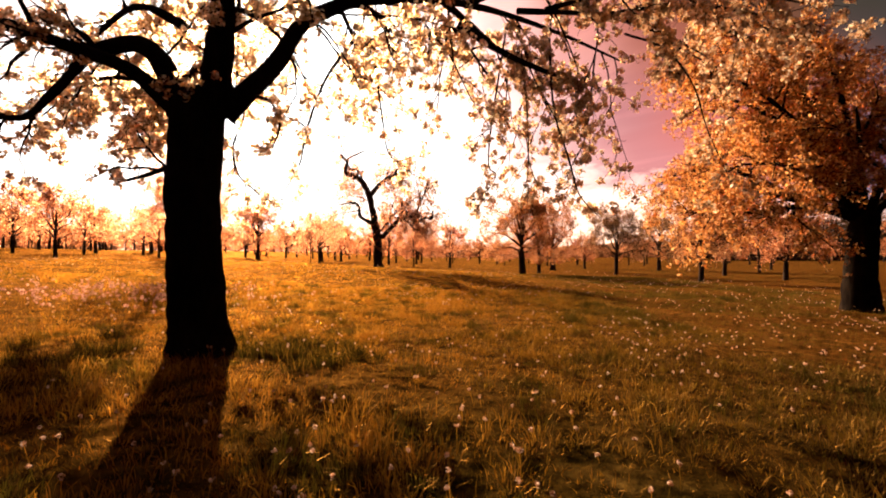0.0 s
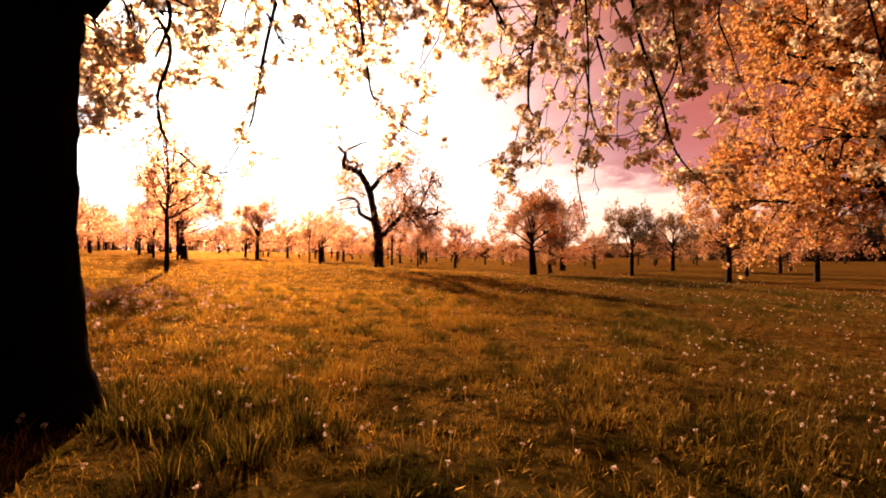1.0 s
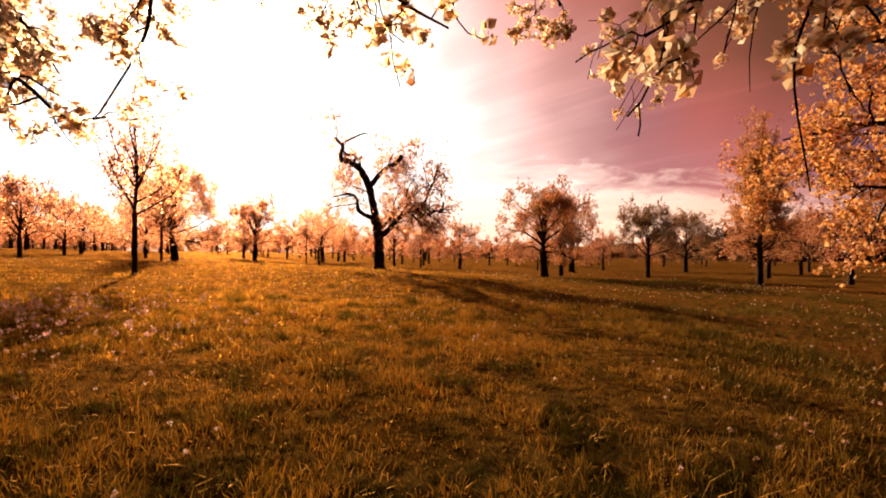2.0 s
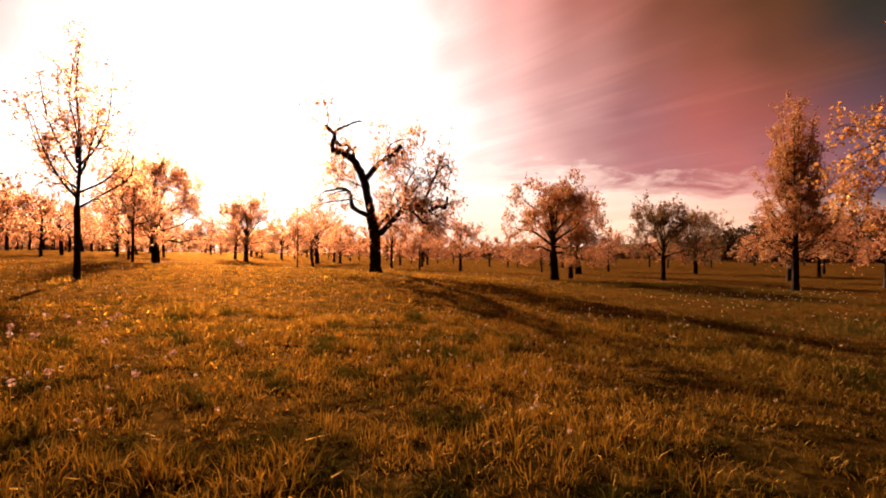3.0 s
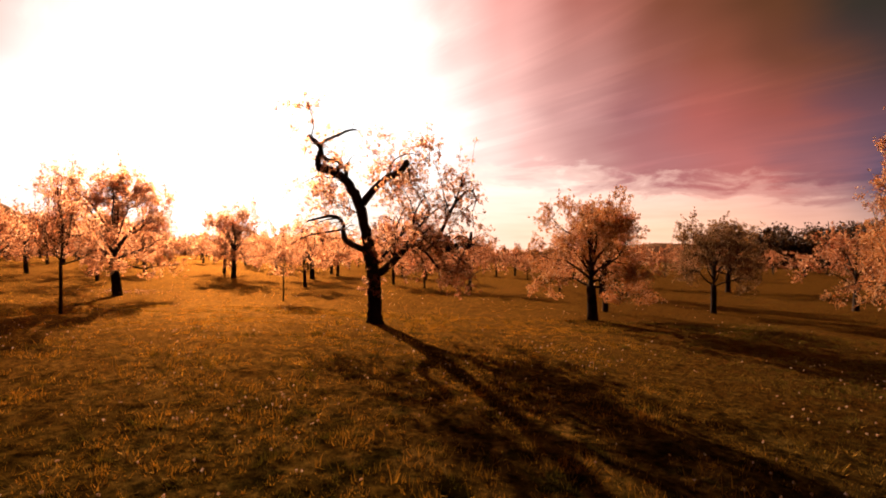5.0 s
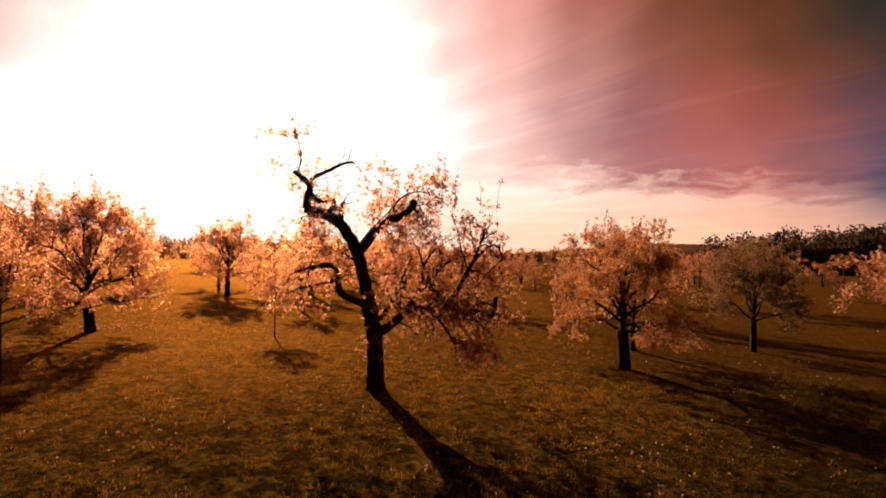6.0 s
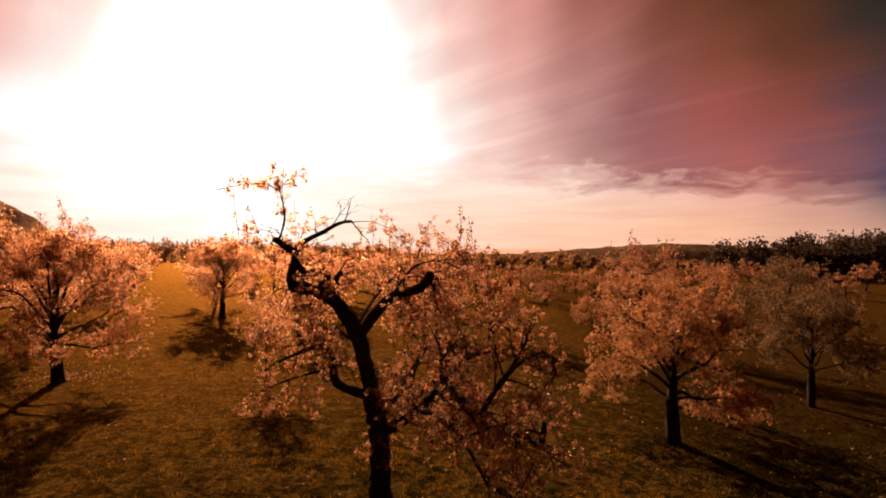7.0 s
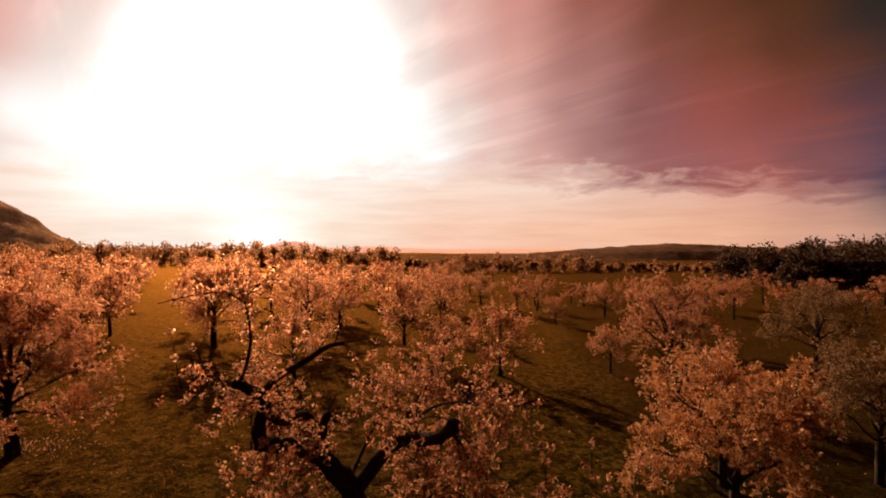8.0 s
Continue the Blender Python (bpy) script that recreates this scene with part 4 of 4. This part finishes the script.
def round_tree(name, x, y, h, w, seed, label, trunk_h=0.28, r0=0.16, limbs=8, mat=PETAL_PINK, k=4, size=0.034, dense=1.0, lift=0.2, pull=0.0, up_min=0.15, up_max=2.2, levels=3, buds_by=1.0, shoots=0):
    """A standard fruit tree with a rounded crown h metres high and w wide."""
    rng = random.Random(seed)
    root = tree_root(name, x, y, label, ORCHARD)
    th = h * trunk_h
    lean = Vector((rng.uniform(-.08, .08), rng.uniform(-.08, .08), 0)) * h * 0.3
    trunk_part(root, rng, [(0, 0, -0.15), lean * 0.4 + Vector((0, 0, th * 0.5)), lean + Vector((0, 0, th))], r0, r0 * 0.85, BARK, 12, 5, 0.14, 1.35)
    buds = []
    q = h / 7.0
    spec = spec_of(1.75 * q, 0.85 * q, 0.38 * q, 1.9 * dense / q, 2.4 * dense / q, 2.8 * dense / q, lift=lift, pull=pull, buds=(6 * buds_by / q, 14 * buds_by / q, 18 * buds_by / q), fuzz=(0.12 if levels > 2 else 0.24) * q, r=(0.026, 0.012, 0.007), start=0.36, floor=h * 0.16, levels=levels)
    top = lean + Vector((0, 0, th))
    for i in range(limbs):
        a = 2 * math.pi * (i * 0.382 + rng.uniform(-.05, .05))
        e = up_min + (up_max - up_min) * ((i + 0.5) / limbs) ** 1.15
        d = Vector((math.cos(a), math.sin(a), e)).normalized()
        rad_len = 1 / math.sqrt((Vector((d.x, d.y)).length / (w / 2)) ** 2 + (d.z / (h - th)) ** 2) * rng.uniform(0.84, 1.0)
        rise = Vector((0, 0, (h - th) * 0.30 * (i / limbs)))
        end = top + d * rad_len + rise * 0.3
        mid = top + rise + d * rad_len * 0.45 + Vector((rng.gauss(0, .25), rng.gauss(0, .25), rng.gauss(0.15, .2))) * h * 0.10
        far_mid = top + rise * 0.6 + d * rad_len * 0.75 + Vector((rng.gauss(0, .3), rng.gauss(0, .3), rng.gauss(0.1, .25))) * h * 0.08
        limb_part(root, rng, buds, [top + rise - Vector((0, 0, 0.12)), top + rise + d * rad_len * 0.18, mid, far_mid, end], r0 * 0.40, 0.012, spec, BARK, 6, 3, 0.16, power=0.6)
    limb_part(root, rng, buds, [top - Vector((0, 0, 0.1)), top + Vector((0.1, 0, (h - th) * 0.4)), top + Vector((-0.15, 0.1, (h - th) * 0.8))], r0 * 0.6, 0.014, spec, BARK, 7, 4, 0.14)
    if shoots:
        shoots_part(root, rng, buds, shoots, 0.9 * q, BARK)
    clump = levels > 2
    crown("blossom", buds, seed + 50, k * 3 if clump else k, (0.095 if clump else 0.055) * q, size, mat, root, every=3 if clump else 1)
    return root


def bud_line(rng, buds, line, per_m, from_, fuzz):
    """Buds set straight along a rod, from a share of its length outwards."""
    path = smooth_line(line, 6)
    long_ = sum((path[i + 1] - path[i]).length for i in range(len(path) - 1))
    for _ in range(int(per_m * long_)):
        u = (from_ + (1 - from_) * rng.random()) * (len(path) - 1)
        k = min(int(u), len(path) - 2)
        buds.append(path[k].lerp(path[k + 1], u - k) + Vector((rng.gauss(0, 1), rng.gauss(0, 1), rng.gauss(0, 1))) * fuzz)


def slim_tree(name, x, y, h, w, seed, label, fork=0.33, r0=0.075, mat=PETAL_PINK, dense=1.0):
    """A young tree: a slim trunk that forks into steep, slightly crooked rods."""
    rng = random.Random(seed)
    root = tree_root(name, x, y, label, ORCHARD)
    th = h * fork
    trunk_part(root, rng, [(0, 0, -0.12), (0.01, 0, th * 0.5), (0, 0, th)], r0, r0 * 0.8, BARK, 10, 5, 0.08, 1.25)
    buds = []
    q = w / 2.9
    spec = spec_of(0.75 * q, 0.40 * q, 0.22, 2.6 * dense, 2.4 * dense, 2.4, lift=0.3, pull=0.03, buds=(9, 16, 20), fuzz=0.06, r=(0.012, 0.007, 0.004), wob=0.28, start=0.15, floor=th * 0.9)
    for i in range(11):
        a = 2 * math.pi * (i * 0.382)
        e = i / 10
        o = w * 0.46 * (1 - 0.62 * e) * rng.uniform(0.85, 1.1)
        top_z = th + (h - th) * (0.36 + 0.54 * e)
        c, s = math.cos(a), math.sin(a)
        z0 = th - 0.05 + 0.30 * (h - th) * e
        bend = lambda: Vector((rng.gauss(0, .06), rng.gauss(0, .06), 0)) * q
        line = [Vector((0, 0, z0)), Vector((c * o * 0.50, s * o * 0.50, z0 + (top_z - z0) * 0.22)) + bend(), Vector((c * o * 0.85, s * o * 0.85, z0 + (top_z - z0) * 0.55)) + bend(), Vector((c * o, s * o, top_z)) + bend()]
        limb_part(root, rng, buds, line, r0 * 0.40, 0.007, spec, BARK, 6, 4, 0.10)
        bud_line(rng, buds, line, 24, 0.3, 0.07)
    line = [(0, 0, th - 0.05), (0.06, 0.02, th + (h - th) * 0.35), (-0.05, 0.04, th + (h - th) * 0.7), (0.03, 0.05, h * 0.98)]
    limb_part(root, rng, buds, line, r0 * 0.65, 0.007, spec, BARK, 7, 5, 0.10)
    bud_line(rng, buds, line, 30, 0.35, 0.08)
    crown("blossom", buds, seed + 50, 3, 0.045, 0.026, mat, root)
    return root


def column_tree(x, y, h, w, seed):
    rng = random.Random(seed)
    root = tree_root("pear_tree", x, y, "tall columnar pear tree covered in upright blossom", ORCHARD)
    trunk_part(root, rng, [(0, 0, -0.15), (0.02, 0, 1.2), (0, 0, 2.2)], 0.15, 0.12, BARK, 12, 6, 0.1, 1.3)
    buds = []
    spec = spec_of(0.9, 0.5, 0.26, 2.8, 3.0, 3.2, lift=0.5, pull=0.10, buds=(16, 34, 40), fuzz=0.08, r=(0.02, 0.009, 0.005), start=0.08, floor=1.0)
    line = [(0, 0, 2.1), (0.05, 0, 4.5), (-0.05, 0, h * 0.96)]
    limb_part(root, rng, buds, line, 0.12, 0.012, spec, BARK, 8, 6, 0.08)
    bud_line(rng, buds, line, 60, 0.4, 0.12)
    for i in range(30):
        a = 2 * math.pi * i * 0.382
        e = i / 30
        z0 = 1.4 + e * h * 0.55
        o = w * 0.5 * (1.0 - 0.72 * e) * rng.uniform(0.7, 1.0)
        c, s = math.cos(a), math.sin(a)
        line = [(0, 0, z0), (c * o * 0.6, s * o * 0.6, z0 + 0.55), (c * o, s * o, z0 + 1.9 + e)]
        limb_part(root, rng, buds, line, 0.038, 0.008, spec, BARK, 6, 4, 0.06)
        bud_line(rng, buds, line, 40, 0.3, 0.10)
    low = spec_of(0.8, 0.5, 0.28, 2.6, 3, 3.2, lift=-0.1, pull=-0.15, buds=(10, 22, 26), fuzz=0.09, r=(0.02, 0.009, 0.005), start=0.1, floor=0.9)
    for i in range(6):
        a = 2 * math.pi * i / 6 + 0.4
        c, s = math.cos(a) * w * 0.5, math.sin(a) * w * 0.5
        limb_part(root, rng, buds, [(0, 0, 1.9), (c * 0.6, s * 0.6, 2.3), (c * 1.05, s * 1.05, 1.9)], 0.04, 0.01, low, BARK, 6, 4, 0.06)
    crown("blossom", buds, seed + 50, 7, 0.085, 0.028, PETAL_CREAM, root, "golden cream blossom", every=2)


old_cherry()
broad_cherry()
gnarled_tree()
round_tree("fruit_tree", 6.45, 32.3, 5.9, 5.6, 31, "spreading fruit tree with pale blossom and upright shoots", 0.29, 0.24, 12, PETAL_CREAM, lift=0.22, dense=1.2, k=5, size=0.027, pull=-0.03, up_min=-0.25, up_max=2.2, buds_by=1.9, shoots=46)
round_tree("fruit_tree", -19.1, 37.1, 7.4, 7.6, 32, "round-headed fruit tree full of pink blossom", 0.23, 0.25, 14, dense=1.2, k=4, size=0.033, up_min=-0.05, buds_by=1.9, shoots=70)
round_tree("fruit_tree", -22.2, 59.1, 7.6, 7.4, 38, "broad fruit tree with a stout dark trunk", 0.27, 0.27, 12, PETAL_FAR, 3, 0.046, 1.1, up_min=-0.05, buds_by=1.8, shoots=40)
round_tree("fruit_tree", -15.0, 62.9, 7.3, 7.6, 39, "old fruit tree with dark crooked limbs", 0.28, 0.27, 10, PETAL_FAR, 3, 0.046, 1.0, 0.1, -0.03, 0.0, 1.7, buds_by=1.6, shoots=30)
round_tree("fruit_tree", 13.2, 49.6, 8.0, 7.0, 40, "tall old fruit tree with heavy dark limbs", 0.24, 0.30, 11, PETAL_PINK, 3, 0.040, 1.05, 0.25, buds_by=1.7, shoots=40)
round_tree("fruit_tree", 28.2, 56.2, 7.4, 7.8, 41, "wide fruit tree with a low domed crown", 0.24, 0.24, 12, PETAL_RUST_DIM, 3, 0.042, 1.05, 0.15, 0.0, 0.0, 1.8, buds_by=1.7, shoots=40)
round_tree("fruit_tree", 15.0, 36.9, 5.6, 5.0, 33, "small fruit tree with rusty blossom", 0.30, 0.16, 10, PETAL_RUST_DIM, dense=1.15, size=0.027, buds_by=1.8, shoots=40)
column_tree(15.8, 26.5, 8.3, 4.2, 34)
slim_tree("young_tree", -8.7, 16.85, 5.7, 2.9, 35, "slim young tree with sparse rosy blossom", 0.31, 0.072, PETAL_PINK, 1.5)
slim_tree("young_tree", -13.8, 26.6, 5.0, 2.8, 36, "slim young tree with pink blossom", 0.36, 0.06, PETAL_PINK, 2.0)
slim_tree("young_tree", -9.8, 37.4, 4.2, 2.6, 37, "thin staked young tree with pink blossom", 0.40, 0.045, PETAL_PINK, 2.0)

# background trees, built once and copied: four full ones and three plainer ones for the distance
KINDS = [round_tree("fruit_tree", -41.0, 68.0, 7.0, 6.8, 61, "fruit tree with a domed blossoming crown", 0.25, 0.17, 8, PETAL_FAR, 2, 0.080, 0.62, levels=2, buds_by=2.4, shoots=20),
         round_tree("fruit_tree", -27.5, 68.5, 7.0, 7.2, 62, "old fruit tree with wide crooked limbs", 0.28, 0.20, 8, PETAL_FAR, 2, 0.080, 0.60, 0.1, -0.04, 0.05, 1.6, levels=2, buds_by=2.4, shoots=20),
         round_tree("fruit_tree", -5.5, 59.3, 6.8, 5.8, 63, "upright fruit tree in pink blossom", 0.24, 0.17, 8, PETAL_FAR, 2, 0.080, 0.62, 0.35, 0.05, 0.3, 2.6, levels=2, buds_by=2.4, shoots=20),
         round_tree("fruit_tree", 22.8, 89.7, 5.8, 6.4, 64, "low spreading fruit tree in blossom", 0.25, 0.18, 8, PETAL_FAR, 2, 0.080, 0.60, 0.05, -0.03, 0.05, 1.5, levels=2, buds_by=2.4, shoots=20),
         round_tree("fruit_tree", -48.0, 104.0, 6.2, 6.4, 65, "far fruit tree in pale blossom", 0.25, 0.18, 7, PETAL_FAR, 2, 0.15, 0.42, levels=2, buds_by=1.5),
         round_tree("fruit_tree", 36.0, 112.0, 6.0, 6.6, 66, "far fruit tree with a wide blossoming crown", 0.25, 0.18, 7, PETAL_FAR, 2, 0.15, 0.40, 0.05, -0.03, 0.05, 1.6, levels=2, buds_by=1.5),
         round_tree("fruit_tree", 60.0, 108.0, 6.4, 6.0, 67, "far upright fruit tree in blossom", 0.25, 0.18, 7, PETAL_FAR, 2, 0.15, 0.42, 0.3, 0.04, 0.2, 2.4, levels=2, buds_by=1.5)]
orng = random.Random(77)
PLACED = [(-41, 68), (-27.5, 68.5), (-22.0, 57.5), (-15.2, 63.4), (13.4, 49.4), (28.4, 56.5), (-5.5, 59.3), (22.8, 89.7), (-48, 104), (36, 112), (60, 108), (-3.15, 26.6), (6.4, 32.1), (-19.4, 37.4), (15.2, 36.6), (15.6, 26.4), (-8.7, 16.8), (-14.1, 26.9), (-9.8, 37.2), (10.0, 10.4), (-2.3, 4.5)]


def plant(kind, x, y, scale, wide=1.0):
    src = KINDS[kind]
    turn = Matrix.Rotation(orng.uniform(0, 6.28), 4, "Z")
    size = Matrix.Diagonal((scale * wide, scale * wide, scale, 1))
    copy_thing(src, Matrix.Translation((x, y, float(land(x, y)) - 0.05)) @ turn @ size)
    PLACED.append((x, y))


for kind, x, y, scale in ((1, 8.6, 36.5, 0.80), (0, -35.7, 40.0, 0.85), (2, -33.3, 44.8, 0.8), (1, -37.2, 51.8, 0.9), (3, -34.0, 55.0, 0.9), (1, -12.0, 49.5, 0.72), (0, -2.1, 54.5, 0.62),
                          (3, 2.1, 52.5, 0.95), (3, 21.7, 64.5, 0.9), (3, 25.5, 39.3, 0.95), (2, 33.9, 46.6, 0.9), (2, 12.8, 79.9, 0.55), (1, 13.8, 96.7, 0.85),
                          (0, 10.7, 54.0, 0.55), (0, 40.3, 85.9, 0.95), (2, -32.8, 61.2, 0.95), (1, 4.7, 100.9, 0.9), (2, 0.1, 116.8, 0.8), (0, 41.4, 54.9, 0.9),
                          (0, -27.5, 47.0, 0.8), (2, -26.5, 33.0, 0.8), (0, 33.0, 30.0, 1.0), (3, 24.0, 30.5, 0.9), (1, -30.0, 30.0, 0.9)):
    plant(kind, x, y, scale)
row = 0
y = 62.0
while y < 190:
    row += 1
    x = -(y * 1.0 + 14) + (row % 2) * 5
    while x < y * 1.0 + 14:
        px, py = x + orng.uniform(-2.2, 2.2), y + orng.uniform(-2.4, 2.4)
        lane = abs(px - (-17 - (py - 40) * 0.57)) < 4.6
        clear = min((px - a) ** 2 + (py - b) ** 2 for a, b in PLACED) > 36
        sparse = px > 2 and (py < 84 or orng.random() < 0.4)
        if clear and not lane and not sparse and py < 200 - 0.25 * abs(px) and (px < 25 or py < 112):
            plant(orng.randrange(4) if py < 78 and abs(px) < 55 else 4 + orng.randrange(3), px, py, orng.uniform(0.88, 1.15) if px < 0 else orng.uniform(0.78, 1.0), orng.uniform(0.92, 1.12))
        x += 10.5 if y < 110 else 12.5
    y += 10.0 if y < 110 else 13.0


# ---- meadow ----
def build_grass():
    """Tufts of bent blades, thick near the path and coarser beyond it."""
    g = np.random.default_rng(5)

    def tufts(cx, cy, per, reach):
        n = len(cx)
        vigour = np.sin(cx * 1.9 + 1.3 * np.sin(cy * 1.7)) * np.sin(cy * 2.3 + 1.1 * np.sin(cx * 1.5)) + 0.5 * np.sin(cx * 5.1 + cy * 3.3) * np.sin(cy * 4.7 - cx * 2.1)
        high = np.repeat(0.072 * np.clip(1 + 0.6 * vigour, 0.6, 1.9) * g.uniform(0.4, 1.5, n), per)
        a = g.uniform(0, 2 * np.pi, n * per)
        r = np.abs(g.normal(0, 1, n * per)) * reach
        x = np.repeat(cx, per) + np.cos(a) * r
        y = np.repeat(cy, per) + np.sin(a) * r
        tall = high * g.uniform(0.55, 1.3, n * per)
        lean = np.stack([np.cos(a), np.sin(a)], 1) * (tall * g.uniform(0.05, 0.8, n * per))[:, None] + g.normal(0, 0.16, (n * per, 2)) * tall[:, None]
        return x, y, tall, lean

    def blades(sets, full):
        x, y, tall = (np.concatenate([q[i] for q in sets]) for i in range(3))
        lean = np.concatenate([q[3] for q in sets])
        broad = g.random(len(x)) < 0.16
        tall = np.where(broad, tall * 0.5, tall)
        lean = lean * np.where(broad, 1.5, 1.0)[:, None]
        wide = 0.0021 * g.uniform(0.6, 1.6, len(x)) * np.where(broad, 2.0, 1.0) * (1 + np.maximum(0, y - 6) * 0.085)
        z = land(x, y) - 0.01
        a = g.uniform(0, 2 * np.pi, len(x))
        sx, sy = np.cos(a) * wide, np.sin(a) * wide
        tip = np.stack([x + lean[:, 0], y + lean[:, 1], z + tall * 0.95], 1)
        if not full:
            p0 = np.stack([x - sx * 1.2, y - sy * 1.2, z], 1)
            p1 = np.stack([x + sx * 1.2, y + sy * 1.2, z], 1)
            return np.stack([p0, p1, tip], 1).reshape(-1, 3), np.arange(len(x) * 3).reshape(-1, 3)
        p0 = np.stack([x - sx * 0.6, y - sy * 0.6, z], 1)
        p1 = np.stack([x + sx * 0.6, y + sy * 0.6, z], 1)
        mx, my = x + lean[:, 0] * 0.35, y + lean[:, 1] * 0.35
        p2 = np.stack([mx + sx, my + sy, z + tall * 0.62], 1)
        p3 = np.stack([mx - sx, my - sy, z + tall * 0.62], 1)
        v = np.stack([p0, p1, p2, p3, tip], 1).reshape(-1, 3)
        b = np.arange(len(x))[:, None] * 5
        return v, np.concatenate([b + np.array([0, 1, 2]), b + np.array([0, 2, 3]), b + np.array([3, 2, 4])])

    n0, n1, n2, n3 = 12000, 12000, 28000, 8000
    cy = g.uniform(0.6, 13.5, n0)
    near = tufts(g.uniform(-1, 1, n0) * np.minimum(cy * 0.9 + 1.2, 4.2) - 0.1, cy, 15, 0.07)
    sy_ = g.uniform(3.0, 14.5, n1)
    side = tufts(np.where(g.random(n1) < 0.5, -1, 1) * g.uniform(3.4, 13.5, n1), sy_, 9, 0.10)
    mx_, my_ = g.uniform(-17, 15, n2), g.uniform(13, 32, n2)
    thick = np.sin(mx_ * 4.1 + 2 * np.sin(my_ * 2.9)) * np.sin(my_ * 4.6 + 1.7 * np.sin(mx_ * 3.3)) + g.uniform(-0.5, 0.9, n2) > 0
    mid = tufts(mx_[thick], my_[thick], 10, 0.09)
    dy = np.exp(g.uniform(math.log(26), math.log(95), n3))
    far = tufts(g.uniform(-1.02, 1.02, n3) * dy - 0.8, dy, 6, 0.3)
    v, f = blades([near], True)
    v2, f2 = blades([side, mid, far], False)
    v, f = np.concatenate([v, v2]), np.concatenate([f, f2 + len(v)])
    tagged(new("grass", from_arrays("grass", v, f, BLADE)), "tufted golden orange meadow grass", "grass", kind="stuff")


def build_flowers():
    g = np.random.default_rng(8)
    n = 6000
    y = np.where(g.random(n) < 0.6, g.uniform(1.2, 24, n), np.exp(g.uniform(math.log(4), math.log(45), n)))
    x = g.uniform(-1, 1, n) * (np.minimum(y, 18) * 1.02 + 1.5) - 0.12 * y
    keep = (np.sin(x * 0.9 + 2) * np.sin(y * 0.7 + x * 0.3) + g.uniform(-0.9, 0.9, n)) > 0.30
    x, y = x[keep], y[keep]
    m = len(x)
    h = g.uniform(0.07, 0.16, m)
    z = land(x, y)
    tops = np.stack([x + g.normal(0, 0.02, m), y + g.normal(0, 0.02, m), z + h], 1)
    cluster = (1 + np.maximum(0, y - 5) * 0.04)[:, None, None]
    v, f = petals(tops, 9, 11, 0.0115 * cluster, 0.0080 * cluster, 1.2)
    root = tagged(new("meadow_flowers"), "small pale seed heads and daisies scattered through the grass", "flowers", kind="stuff")
    part("flower_heads", from_arrays("flower_heads", v, f, FLOWER), root)
    s = 0.0016
    sv = np.stack([np.stack([x - s, y, z], 1), np.stack([x + s, y, z], 1), tops + [s, 0, 0], tops - [s, 0, 0]], 1).reshape(-1, 3)
    part("stems", from_arrays("stems", sv, np.arange(len(sv)).reshape(-1, 4), BLADE), root)


def build_pink_patch():
    """Drifts of taller pink flowers, beside the old cherry and under the round-headed tree."""
    g = np.random.default_rng(18)
    n = 480
    x = np.concatenate([g.normal(-5.6, 1.1, 360), g.normal(-18.6, 1.1, 120)])
    y = np.concatenate([g.normal(9.0, 1.2, 360), g.normal(37.4, 0.6, 120)])
    z = land(x, y)
    tops = np.stack([x, y, z + g.uniform(0.10, 0.26, n)], 1)
    v, f = petals(tops, 19, 10, 0.026, 0.017, 1.0)
    root = tagged(new("pink_flowers"), "drift of pale pink meadow flowers in the grass", "flowers", kind="stuff")
    part("flower_heads", from_arrays("flower_heads", v, f, PETAL_PALE), root)
    s = 0.002
    sv = np.stack([np.stack([x - s, y, z], 1), np.stack([x + s, y, z], 1), tops + [s, 0, 0], tops - [s, 0, 0]], 1).reshape(-1, 3)
    part("stems", from_arrays("stems", sv, np.arange(len(sv)).reshape(-1, 4), BLADE), root)


def build_tussocks():
    """Coarse dark green grass, longer than the rest, about the foot of the old cherry."""
    g = np.random.default_rng(28)
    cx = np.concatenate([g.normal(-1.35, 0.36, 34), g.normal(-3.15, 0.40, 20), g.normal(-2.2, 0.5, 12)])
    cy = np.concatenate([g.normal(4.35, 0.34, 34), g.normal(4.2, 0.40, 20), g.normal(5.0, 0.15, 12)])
    per = 190
    n = len(cx) * per
    a, r = g.uniform(0, 2 * np.pi, n), np.abs(g.normal(0, 0.09, n))
    x, y = np.repeat(cx, per) + np.cos(a) * r, np.repeat(cy, per) + np.sin(a) * r
    tall = np.repeat(g.uniform(0.07, 0.17, len(cx)), per) * g.uniform(0.5, 1.2, n)
    z = land(x, y) - 0.01
    lean = np.stack([np.cos(a), np.sin(a)], 1) * (tall * g.uniform(0.1, 0.6, n))[:, None]
    turn, wide = g.uniform(0, 2 * np.pi, n), g.uniform(0.0009, 0.0024, n)
    sx, sy = np.cos(turn) * wide, np.sin(turn) * wide
    mx, my = x + lean[:, 0] * 0.35, y + lean[:, 1] * 0.35
    v = np.stack([np.stack([x - sx, y - sy, z], 1), np.stack([x + sx, y + sy, z], 1), np.stack([mx + sx, my + sy, z + tall * 0.62], 1),
                  np.stack([mx - sx, my - sy, z + tall * 0.62], 1), np.stack([x + lean[:, 0], y + lean[:, 1], z + tall], 1)], 1).reshape(-1, 3)
    c = np.arange(n)[:, None] * 5
    f = np.concatenate([c + np.array([0, 1, 2]), c + np.array([0, 2, 3]), c + np.array([3, 2, 4])])
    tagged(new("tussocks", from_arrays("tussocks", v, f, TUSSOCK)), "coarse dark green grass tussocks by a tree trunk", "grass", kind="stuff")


build_grass()
build_tussocks()
build_flowers()
build_pink_patch()
